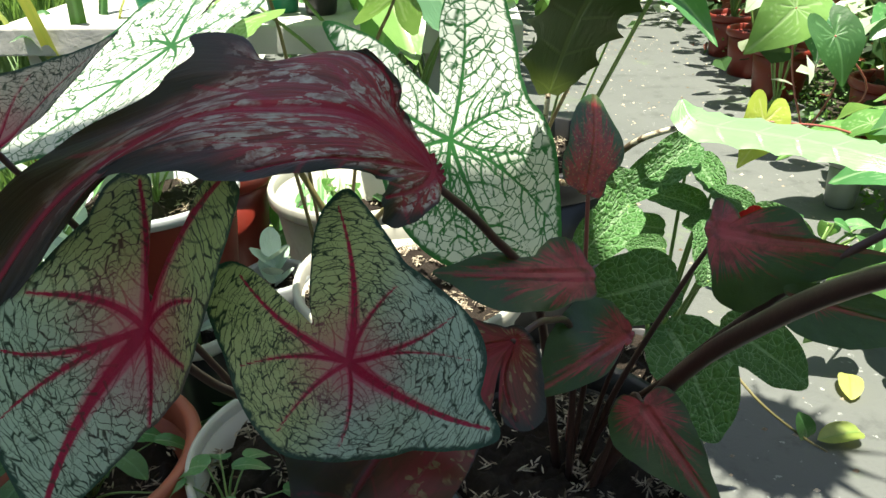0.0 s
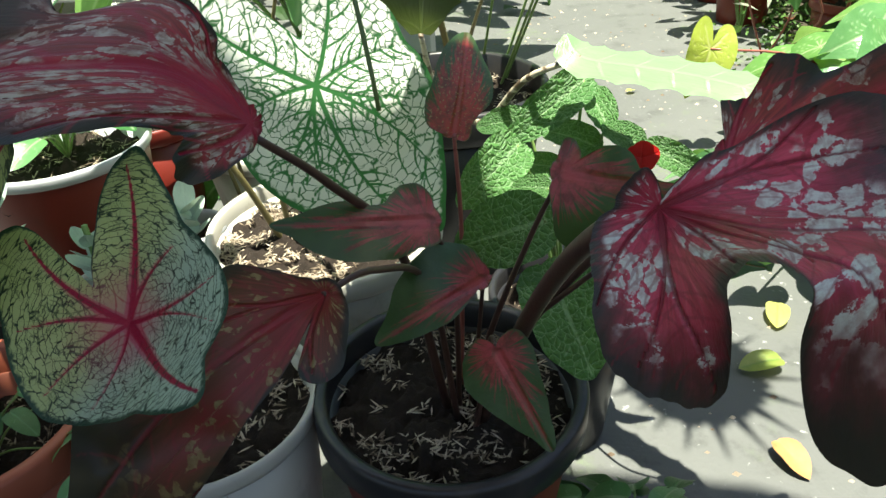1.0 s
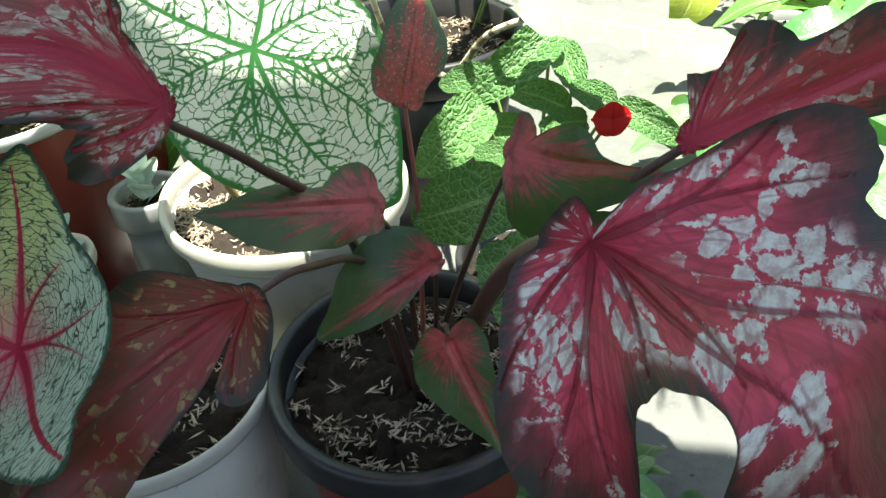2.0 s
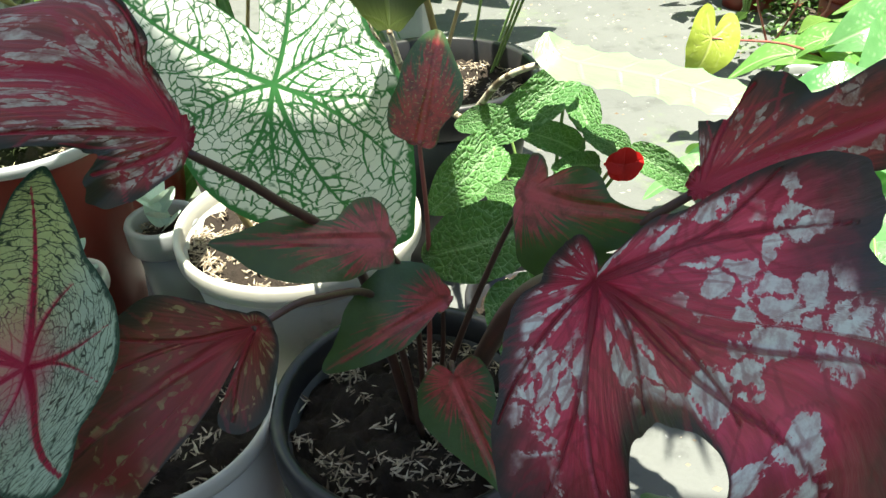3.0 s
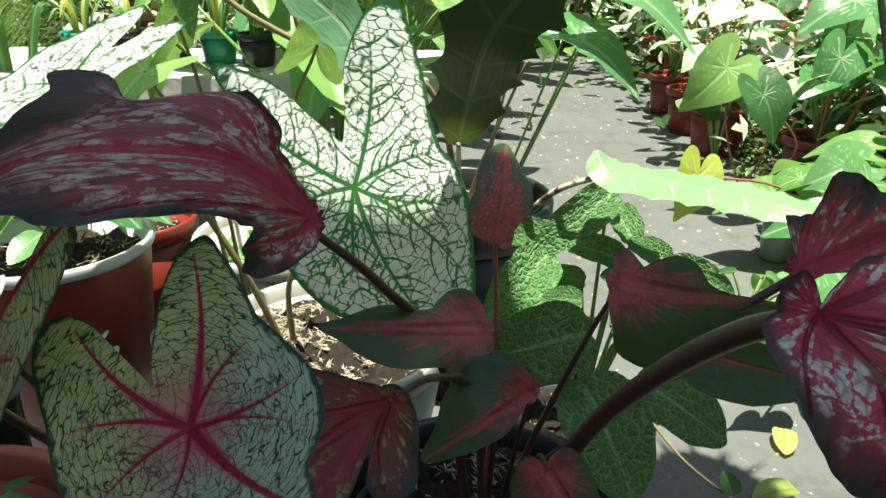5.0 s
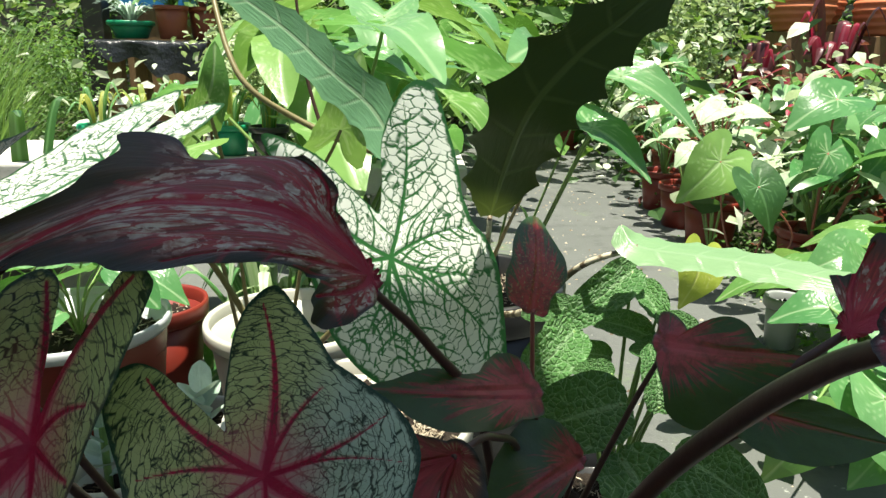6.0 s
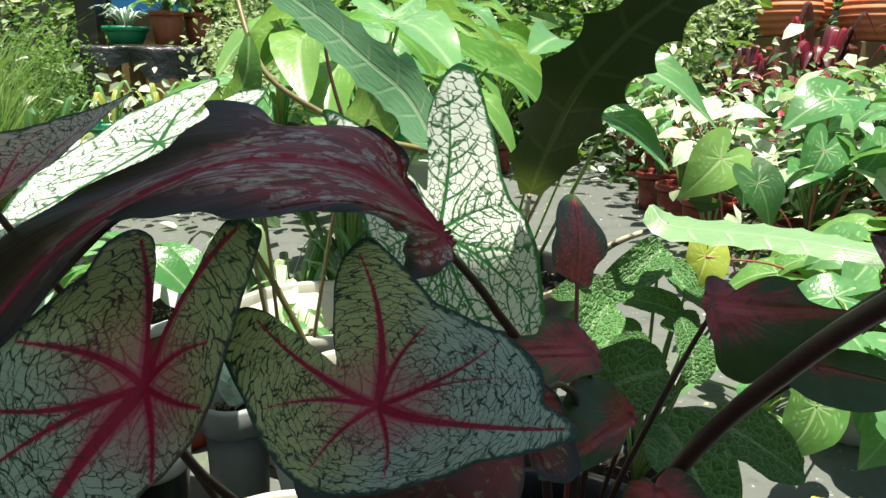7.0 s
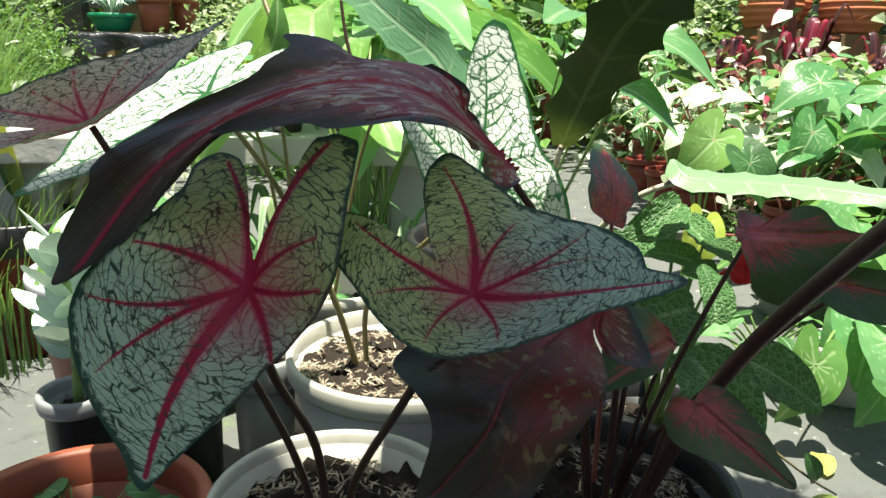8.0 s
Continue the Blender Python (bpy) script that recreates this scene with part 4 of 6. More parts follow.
for text, (pins, edge, mat, stem, (a, b)) in SMALL.items():
    blade("leaf", mat, red, rel(red, pins), edge, 40, 160, ruffle=0.008, waves=5, phase=len(text), rough_edge=0.012, label=text, fan=False)
    petiole(red, stem, a, b, STALK_RED if "upright" in text else STALK_DARK)

# ---- the pink-veined caladium in the white pot ----
pinkc = thing("caladium_plant", (-0.106, 0.415, 0.328), "pale caladium with crimson veins growing in the white pot", "caladium")
P1 = {(0.0, 0.0): (-0.032, 0.235, 0.579), (0.0, 1.0): (0.027, 0.16, 0.608), (-0.88, -0.46): (-0.038, 0.297, 0.629), (-0.07, -0.95): (-0.096, 0.266, 0.602), (-0.47, 0.63): (0.022, 0.21, 0.609),
      (-0.09, -0.28): (-0.048, 0.246, 0.59), (0.43, -0.55): (-0.077, 0.221, 0.578), (0.58, 0.09): (-0.037, 0.188, 0.572), (0.28, 0.53): (-0.002, 0.172, 0.593),
      (-0.27, 0.25): (-0.006, 0.226, 0.597), (0.06, -0.4): (-0.06, 0.241, 0.586), (-0.6, 0.23): (0.002, 0.244, 0.609)}
P1_EDGE = [(-175.2, 0.967), (-168.1, 0.919), (-163.8, 0.77), (-163.1, 0.576), (-162.4, 0.417), (-161.7, 0.297), (-151.0, 0.398), (-139.6, 0.572), (-132.9, 0.756), (-125.6, 0.92), (-117.3, 1.012),
           (-110.0, 0.907), (-98.6, 0.768), (-84.5, 0.668), (-69.0, 0.684), (-52.1, 0.744), (-39.2, 0.791), (-27.2, 0.814), (-12.9, 0.805), (0.0, 1.0), (6.0, 0.925), (13.1, 0.798), (29.3, 0.623),
           (54.9, 0.574), (80.6, 0.608), (101.9, 0.661), (123.2, 0.67), (138.9, 0.685), (152.8, 0.714), (164.8, 0.798), (176.3, 0.916)]
P1_RIBS = [(-121, 0.9, 0.028), (-169, 0.8, 0.025), (151, 0.63, 0.017), (-85, 0.52, 0.017), (-51, 0.68, 0.019), (-27, 0.72, 0.011), (-1, 0.92, 0.037), (69, 0.5, 0.014), (109, 0.58, 0.016)]
P2 = {(0.0, 0.0): (-0.133, 0.269, 0.571), (0.0, 1.0): (-0.163, 0.199, 0.512), (0.36, -0.47): (-0.157, 0.34, 0.622), (-0.1, -0.79): (-0.087, 0.289, 0.638), (0.66, 0.34): (-0.202, 0.254, 0.576),
      (0.39, 0.73): (-0.191, 0.229, 0.538), (-0.26, 0.26): (-0.116, 0.221, 0.553), (-0.32, -0.25): (-0.089, 0.22, 0.594), (0.04, -0.13): (-0.131, 0.276, 0.584),
      (0.17, 0.39): (-0.161, 0.242, 0.552), (0.51, -0.04): (-0.175, 0.27, 0.6), (-0.13, -0.43): (-0.099, 0.261, 0.607), (-0.13, 0.55): (-0.138, 0.216, 0.536)}
P2_EDGE = [(-175.5, 0.799), (-169.8, 0.802), (-165.1, 0.7), (-157.8, 0.569), (-145.1, 0.475), (-127.5, 0.414), (-109.3, 0.362), (-79.9, 0.326), (-45.0, 0.363), (-22.9, 0.496), (-11.1, 0.669),
           (-4.0, 0.847), (0.0, 1.0), (10.6, 0.907), (19.5, 0.865), (30.5, 0.833), (43.1, 0.806), (55.5, 0.78), (64.7, 0.734), (73.5, 0.666), (87.2, 0.597), (98.3, 0.531), (117.6, 0.514),
           (130.6, 0.587), (141.7, 0.604), (151.6, 0.568), (155.0, 0.471), (155.7, 0.323), (156.4, 0.198), (166.8, 0.122), (171.2, 0.234), (174.2, 0.372), (176.7, 0.514), (177.4, 0.652), (179.5, 0.755)]
P2_RIBS = [(146, 0.55, 0.031), (-177, 0.74, 0.031), (86, 0.53, 0.020), (61, 0.7, 0.020), (-116, 0.33, 0.019), (-153, 0.38, 0.016), (1, 0.94, 0.043), (-47, 0.34, 0.025), (34, 0.75, 0.020)]
blade("leaf", PINK_LEAF, pinkc, rel(pinkc, P1), P1_EDGE, 100, 360, ruffle=0.003, waves=6, phase=0.3, label="pale leaf with crimson veins and a pointed tip", ribs=P1_RIBS)
blade("leaf", PINK_LEAF, pinkc, rel(pinkc, P2), P2_EDGE, 100, 360, ruffle=0.003, waves=5, phase=1.3, label="large pale leaf with crimson veins and a green rim", ribs=P2_RIBS)
petiole(pinkc, [(-0.037, 0.235, 0.572), (-0.060, 0.29, 0.50), (-0.090, 0.37, 0.40), (-0.100, 0.405, 0.32)], 0.003, 0.0045)
petiole(pinkc, [(-0.136, 0.275, 0.565), (-0.130, 0.32, 0.50), (-0.115, 0.38, 0.42), (-0.110, 0.41, 0.32)], 0.0032, 0.005)

# ---- the white caladium in the cream pot ----
white = thing("caladium_plant", (-0.046, 0.690, 0.332), "white caladium with green veins growing in the cream pot", "caladium")
W1 = {(0.0, 0.0): (0.005, 0.5, 0.583), (0.0, 1.0): (0.09, 0.503, 0.455), (-0.71, -0.69): (0.024, 0.573, 0.703), (0.24, -0.94): (-0.073, 0.458, 0.672), (-0.47, 0.36): (0.087, 0.551, 0.566),
      (-0.63, -0.25): (0.052, 0.573, 0.648), (0.53, 0.05): (-0.033, 0.419, 0.566), (0.4, 0.55): (0.009, 0.438, 0.512), (-0.09, -0.24): (-0.005, 0.515, 0.613), (-0.01, 0.48): (0.045, 0.495, 0.529),
      (0.3, -0.41): (-0.047, 0.454, 0.618), (-0.36, -0.46): (0.005, 0.541, 0.654)}
W1_EDGE = [(-177.5, 0.493), (-169.1, 0.339), (-158.5, 0.256), (-150.0, 0.438), (-149.2, 0.597), (-145.4, 0.754), (-141.8, 0.869), (-137.9, 0.959), (-134.1, 1.002), (-130.3, 1.002), (-124.7, 0.914),
           (-117.2, 0.77), (-105.1, 0.621), (-90.7, 0.518), (-78.6, 0.499), (-65.7, 0.544), (-52.8, 0.588), (-37.2, 0.646), (-22.5, 0.747), (-14.1, 0.834), (-7.3, 0.913), (0.0, 1.0), (7.7, 0.958),
           (16.7, 0.85), (25.6, 0.763), (36.5, 0.701), (46.6, 0.66), (58.6, 0.612), (71.9, 0.57), (84.2, 0.531), (102.5, 0.484), (127.2, 0.498), (144.2, 0.596), (155.6, 0.731), (162.0, 0.863),
           (166.1, 0.992), (173.1, 0.819), (178.0, 0.673)]
W1_RIBS = [(7, 0.86, 0.020), (-14, 0.82, 0.016), (-44, 0.52, 0.010), (-74, 0.50, 0.014), (-140, 0.95, 0.018), (164, 0.92, 0.019), (103, 0.48, 0.016), (60, 0.58, 0.016), (30, 0.68, 0.015)]
blade("leaf", WHITE_LEAF, white, rel(white, W1), W1_EDGE, 110, 380, ruffle=0.003, waves=7, phase=0.2, label="large white leaf netted with green veins", ribs=W1_RIBS)
petiole(white, [(0.004, 0.512, 0.572), (-0.020, 0.58, 0.52), (-0.085, 0.685, 0.42), (-0.090, 0.700, 0.325)], 0.003, 0.005, STALK_BROWN)
W2 = {"A": (-0.212, 0.550, 0.642), "T": (-0.310, 0.430, 0.580), "WL": (-0.190, 0.460, 0.630), "WR": (-0.300, 0.610, 0.632), "RL": (-0.140, 0.630, 0.682), "RR": (-0.212, 0.730, 0.686)}
blade("leaf", WHITE_LEAF, white, rel(white, W2), HEART, 60, 200, ruffle=0.01, waves=6, phase=2.0, label="sunlit white leaf netted with green veins")
petiole(white, [(-0.210, 0.552, 0.640), (-0.172, 0.637, 0.55), (-0.127, 0.665, 0.44), (-0.098, 0.698, 0.325)], 0.003, 0.0058, STALK_BROWN)


# ---- leaf patterns that several plants share ----
def pattern(name, material, shape, droop=0.25, fold=0.15, rings=12, spokes=48, ruffle=0.01, waves=5, fan=True):
    """A leaf of length 1 along +y from its stalk, facing +z; only its mesh is kept."""
    d = droop
    pins = {"A": (0, 0, 0), "T": (0, 0.95, -d), "M": (0, 0.5, -d * 0.22), "WL": (-0.5, 0.03, fold - 0.02), "WR": (0.5, 0.03, fold - 0.02), "QL": (-0.36, 0.47, fold * 0.7 - d * 0.25), "QR": (0.36, 0.47, fold * 0.7 - d * 0.25), "RL": (-0.27, -0.54, -0.06), "RR": (0.27, -0.54, -0.06)}
    ob = blade(name, material, None, pins, shape, rings, spokes, ruffle, waves, fan=fan)
    me = ob.data
    bpy.data.objects.remove(ob)
    return me


OVATE = both([(0, 1.0), (6, 0.92), (14, 0.82), (26, 0.66), (42, 0.47), (62, 0.34), (90, 0.22), (120, 0.13), (150, 0.08), (180, 0.05)])
LANCE = both([(0, 1.0), (5, 0.85), (12, 0.60), (22, 0.38), (40, 0.22), (70, 0.13), (100, 0.10), (140, 0.06), (180, 0.04)])
SPEAR = both([(0, 1.0), (7, 0.84), (18, 0.66), (32, 0.50), (50, 0.40), (75, 0.34), (105, 0.36), (130, 0.50), (146, 0.66), (156, 0.50), (168, 0.20), (180, 0.08)])


BROAD = [(a, r * (1 + 0.02 * (i % 2))) for i, (a, r) in enumerate(both([(0, 1.0), (6, 0.95), (14, 0.86), (26, 0.71), (42, 0.52), (62, 0.38), (90, 0.26), (120, 0.17), (150, 0.11), (180, 0.07)]))]


def aim(place, heading, up, size):
    """A pose whose y points along heading and whose z leans towards up."""
    y = Vector(heading).normalized()
    z = Vector(up)
    z = (z - z.dot(y) * y).normalized()
    x = y.cross(z)
    return Matrix.Translation(place) @ Matrix((x, y, z)).transposed().to_4x4() @ Matrix.Diagonal((size, size, size, 1))


def place_leaf(mesh, parent, place, heading, up, size, label=""):
    ob = new("leaf", mesh)
    ob.parent = parent
    ob.matrix_local = aim(Vector(place) - parent.location, heading, up, size)
    if label:
        tagged(ob, label)
    return ob


def bushy(kind, place, label, category, meshes, n, height, spread, size, stem=STALK_GREEN, seed=1, low=0.35, tilt=0.35, thick=0.0025, group=""):
    """A plant with leaves on stalks that rise from one root."""
    rng = np.random.default_rng(seed)
    ob = thing(kind, place, label, category, group)
    root = Vector(place)
    for i in range(n):
        a = i * 2.4 + rng.uniform(-0.4, 0.4)
        r = spread * math.sqrt((i + 0.6) / n) * rng.uniform(0.8, 1.15)
        h = height * (1 - (1 - low) * (r / spread) ** 1.5 * rng.uniform(0.5, 1.0)) * rng.uniform(0.85, 1.08)
        out = Vector((math.cos(a), math.sin(a), 0))
        tip = root + out * r + Vector((0, 0, h))
        part("petiole", tube("petiole", [(0, 0, 0), tuple(out * r * 0.35 + Vector((0, 0, h * 0.62))), tuple(tip - root)], thick * 1.4, thick * 0.7, 9, 5), stem, ob)
        head = out + Vector((rng.normal(0, 0.25), rng.normal(0, 0.25), -tilt * rng.uniform(0.2, 1.8)))
        up = Vector((rng.normal(0, 0.22), rng.normal(0, 0.22), 1.0))
        place_leaf(meshes[int(rng.integers(len(meshes)))], ob, tip, head, up, size * rng.uniform(0.7, 1.2))
    return ob


def strappy(kind, place, label, category, mats, n, height, spread, width, seed=1, arch=0.5, segs=14, group=""):
    """A rosette or tuft of long narrow leaves."""
    rng = np.random.default_rng(seed)
    ob = thing(kind, place, label, category, group)
    for i in range(n):
        a = i * 2.4 + rng.uniform(-0.3, 0.3)
        r, h = spread * rng.uniform(0.35, 1.1), height * rng.uniform(0.6, 1.1)
        o = np.array((math.cos(a), math.sin(a), 0.0))
        mid = [o * 0.01, o * r * 0.4 + (0, 0, h * 0.62), o * r * 0.8 + (0, 0, h * (1.0 - arch * 0.1)), o * r * 1.2 + (0, 0, h * (1.05 - arch))]
        strap("leaf", mats[i % len(mats)], ob, mid, [(0, width * 0.7), (0.3, width), (0.7, width * 0.75), (1, 0.0008)], (-o[1], o[0], 0.0), segs, 5, fold=0.25)
    return ob


def tuft(name, place, label, material, n, height, spread, width, seed, lean=(0, 0)):
    """Uncountable thin blades in one mesh."""
    rng = np.random.default_rng(seed)
    V, Fc = [], []
    for i in range(n):
        a, r = rng.uniform(0, 6.283), spread * math.sqrt(rng.uniform())
        h = height * rng.uniform(0.5, 1.1)
        b = np.array((r * math.cos(a), r * math.sin(a), 0.0))
        o = np.array((math.cos(a + rng.normal(0, 0.8)), math.sin(a + rng.normal(0, 0.8)), 0)) * rng.uniform(0.05, 0.5) * h + np.array((*lean, 0)) * h
        sd = np.array((-o[1], o[0], 0)) / (np.linalg.norm(o) + 1e-6) * width
        k0 = len(V)
        for f in (0, 0.3, 0.6, 0.85):
            c = b + o * f * f + np.array((0, 0, h * (f - 0.25 * f ** 3)))
            V += [tuple(c - sd * (1 - f * 0.7)), tuple(c + sd * (1 - f * 0.7))]
        V.append(tuple(b + o * 1.1 + np.array((0, 0, h * 0.78))))
        for q in range(3):
            Fc.append((k0 + 2 * q, k0 + 2 * q + 1, k0 + 2 * q + 3, k0 + 2 * q + 2))
        Fc.append((k0 + 6, k0 + 7, k0 + 8))
    me = bpy.data.meshes.new(name)
    me.from_pydata(V, [], Fc)
    ob = part(name, me, material)
    ob.location = place
    return tagged(ob, label, "grass", kind="stuff")


def thicket(name, label, material, boxes, size, seed, category="foliage"):
    """A mass of small folded leaves that nobody could count: boxes of (middle, half-sizes, number)."""
    rng = np.random.default_rng(seed)
    V, Fc = [], []
    for c, hs, n in boxes:
        c, hs = np.array(c, float), np.array(hs, float)
        clump = c + rng.uniform(-1, 1, (max(3, n // 22), 3)) * hs
        p = clump[rng.integers(len(clump), size=n)] + rng.normal(0, 1, (n, 3)) * size * 2.4
        for q in p:
            s = size * rng.uniform(0.6, 1.5)
            m = np.array(Euler((rng.normal(0.0, 0.6), rng.normal(0, 0.6), rng.uniform(0, 6.3))).to_matrix())
            k0 = len(V)
            for t in ((0, 0, 0), (-0.26, 0.4, 0.08), (0, 0.45, 0), (0.26, 0.4, 0.08), (-0.18, 0.75, 0.02), (0.18, 0.75, 0.02), (0, 1.0, -0.12)):
                V.append(tuple(q + m @ (np.array(t) * s)))
            Fc += [(k0, k0 + 2, k0 + 1), (k0, k0 + 3, k0 + 2), (k0 + 1, k0 + 2, k0 + 4), (k0 + 2, k0 + 3, k0 + 5), (k0 + 4, k0 + 2, k0 + 6), (k0 + 2, k0 + 5, k0 + 6)]
    me = bpy.data.meshes.new(name)
    me.from_pydata(V, [], Fc)
    return tagged(part(name, me, material), label, category, kind="stuff")


def leafy_stuff(name, lo, hi, glow, amount=0.35):
    k = Mat(name)
    g = k.t.nodes.new("ShaderNodeNewGeometry").outputs["Random Per Island"]
    o = k.coord("Object")
    col = k.mix(k.math("ADD", k.math("MULTIPLY", g, 0.7), k.math("MULTIPLY", k.noise(o, 3.0), 0.3)), lo, hi)
    return k.finish(col, 0.45, spec=0.4, lit=k.mix(0.5, col, glow), amount=amount)


BUSH = leafy_stuff("bush_leaves", (0.03, 0.09, 0.02), (0.16, 0.30, 0.08), (0.30, 0.50, 0.06))
BUSH_PALE = leafy_stuff("pale_bush_leaves", (0.12, 0.22, 0.08), (0.48, 0.55, 0.34), (0.45, 0.60, 0.15))
BUSH_WHITE = leafy_stuff("white_edged_leaves", (0.30, 0.40, 0.22), (0.82, 0.84, 0.74), (0.6, 0.65, 0.4), 0.3)
# Shaded copy of the bush leaves: the gloom between plants is put into the colour.
BUSH_SHADED = leafy_stuff("shaded_bush_leaves", (0.010, 0.03, 0.010), (0.05, 0.11, 0.03), (0.12, 0.25, 0.03))
BUSH_RED = leafy_stuff("reddish_bush_leaves", (0.06, 0.02, 0.02), (0.28, 0.10, 0.07), (0.35, 0.10, 0.04))
GRASS = leafy_stuff("grass_blades", (0.04, 0.10, 0.03), (0.16, 0.28, 0.08), (0.25, 0.42, 0.06))
YELLOW_STRAP = leaf_green("yellow_strap_leaf", (0.20, 0.27, 0.06), (0.48, 0.48, 0.14), (0.12, 0.25, 0.06), (0.6, 0.6, 0.06), 0.35, 0.4, 0.5)
GREY_SUCCULENT = leaf_green("grey_green_succulent", (0.34, 0.46, 0.38), (0.52, 0.62, 0.52), (0.5, 0.6, 0.5), (0.4, 0.6, 0.4), 0.12, 0.5, 0.2)
PETAL = leaf_green("red_petal", (0.55, 0.006, 0.006), (0.70, 0.015, 0.012), (0.5, 0.01, 0.01), (0.8, 0.02, 0.01), 0.3, 0.5, 0.2)

HEART_AROID = pattern("heart_leaf", AROID, HEART, 0.3, 0.12)
HEART_LIME = pattern("lime_heart_leaf", LIME, HEART, 0.35, 0.10)
HEART_VEINED = pattern("veined_heart_leaf", leaf_green("white_veined_leaf", (0.05, 0.17, 0.07), (0.10, 0.26, 0.12), (0.62, 0.72, 0.55), (0.2, 0.45, 0.1), 0.3, 0.35, 0.95), HEART, 0.3, 0.12, 16, 80)
HEART_YELLOW = pattern("yellow_heart_leaf", leaf_green("yellowing_leaf", (0.28, 0.36, 0.05), (0.46, 0.50, 0.10), (0.52, 0.54, 0.22), (0.5, 0.55, 0.05), 0.35, 0.4, 0.5), HEART, 0.35, 0.12, 14, 64)
HEART_PALE = pattern("pale_heart_leaf", PALE, HEART, 0.25, 0.12)
HEART_DEEP = pattern("deep_heart_leaf", DEEP, HEART, 0.3, 0.12)
SPEAR_AROID = pattern("spear_leaf", AROID, SPEAR, 0.3, 0.18, ruffle=0.02)
SPEAR_LIME = pattern("lime_spear_leaf", LIME, SPEAR, 0.3, 0.18, ruffle=0.02)
SPEAR_PALE = pattern("pale_spear_leaf", PALE, SPEAR, 0.25, 0.15)
OVAL_QUILT = pattern("quilted_leaf", QUILT, BROAD, 0.30, 0.20, 24, 110, 0.012, 12, fan=False)
OVAL_DEEP = pattern("oval_leaf", DEEP, OVATE, 0.25, 0.1, fan=False)
OVAL_AROID = pattern("oval_light_leaf", AROID, OVATE, 0.25, 0.1, fan=False)
LANCE_PALE = pattern("lance_leaf", PALE, LANCE, 0.3, 0.1, fan=False)
LANCE_RED = pattern("red_lance_leaf", BROMELIAD, LANCE, 0.3, 0.1, fan=False)

PALE_RIM = plastic("grey_rim_plastic", (0.36, 0.38, 0.40), (0.46, 0.48, 0.50), 0.3)

# ---- the pots by the caladiums ----
pot("plant_pot", (-0.290, 0.405, GROUND), 0.088, 0.220, TERRACOTTA, "terracotta-coloured plastic pot with a thick rim", 0.008, 0.78, soil=0.165, chips=250, seed=11, lip=0.03)
pot("plant_pot", (-0.356, 0.751, GROUND), 0.103, 0.300, PALE_RIM, "tall brick-red plastic pot with a thin pale grey rim", 0.003, 0.66, wall=0.003, soil=0.270, chips=350, seed=12, band=RED_PLASTIC, lip=0.009)
pot("plant_pot", (-0.352, 0.985, GROUND), 0.072, 0.235, RED_PLASTIC, "dark brick-red plastic pot behind the cream pots", 0.003, 0.62, soil=0.205, chips=80, seed=19, lip=0.02)
pot("plant_pot", (-0.150, 0.958, GROUND), 0.116, 0.222, WHITE_PLASTIC, "cream plastic pot half filled with dark soil", 0.006, 0.74, wall=0.003, soil=0.150, chips=120, seed=20, lip=0.018)
pot("plant_pot", (-0.715, 1.25, GROUND), 0.100, 0.245, BLACK_PLASTIC, "black-rimmed pot with dark red sides", 0.006, 0.80, soil=0.205, chips=400, seed=13, band=RED_PLASTIC, lip=0.05)
pot("plant_pot", (-0.207, 0.712, GROUND), 0.036, 0.205, GREY_PLASTIC, "small grey plastic pot with a succulent cutting", 0.005, 0.80, soil=0.185, chips=120, seed=14, lip=0.03)
pot("plant_pot", (-0.350, 0.570, GROUND), 0.031, 0.235, GREY_PLASTIC, "clear grey plastic nursery cup with a succulent", 0.003, 0.75, soil=0.215, chips=60, band=BLACK_PLASTIC, seed=15, lip=0.012)
pot("plant_pot", (0.098, 0.957, GROUND), 0.127, 0.280, BLACK_PLASTIC, "wide black plastic pot with husky soil", 0.007, 0.78, soil=0.250, chips=900, seed=16, lip=0.04)
pot("plant_pot", (0.205, 0.590, GROUND), 0.070, 0.190, BLACK_PLASTIC, "small black pot hidden under quilted leaves", 0.004, 0.80, soil=0.165, chips=100, seed=17, lip=0.02)


# ---- alocasia with mottled stems in the wide black pot ----
aloc = thing("alocasia_plant", (0.10, 0.93, 0.39), "alocasia with toothed leaves and mottled stems in the wide black pot", "alocasia")
k = Mat("mottled_stem")
o = k.coord("Object")
MOTTLED = k.finish(k.mix(k.step(k.noise(k.scaled(o, (1, 1, 1)), 90.0, 3.0), 0.44, 0.56), (0.10, 0.07, 0.04), (0.55, 0.50, 0.36)), 0.5)


def rl(ob, pts):
    return [tuple(np.array(p) - np.array(ob.location)) for p in pts]


strap("leaf", ALOCASIA_SHADED, aloc, rl(aloc, [(0.080, 0.545, 0.604), (0.085, 0.496, 0.653), (0.091, 0.444, 0.692), (0.112, 0.420, 0.724), (0.133, 0.404, 0.745), (0.154, 0.393, 0.766), (0.167, 0.389, 0.775)]),
      [(0, 0.006), (0.07, 0.021), (0.2, 0.026), (0.42, 0.0275), (0.62, 0.021), (0.82, 0.012), (0.94, 0.004), (1, 0.0008)], ((1.0, 0.0, 0.0), (0.72, 0.1, -0.7)), 170, 26, tooth=0.42, teeth=8, fold=0.12, wave=0.06, base=-0.7, label="toothed leaf seen from below, its shade put into the colour")
petiole(aloc, [(0.080, 0.547, 0.602), (0.084, 0.60, 0.55), (0.092, 0.68, 0.49), (0.100, 0.78, 0.45), (0.10, 0.93, 0.38)], 0.003, 0.006, MOTTLED)
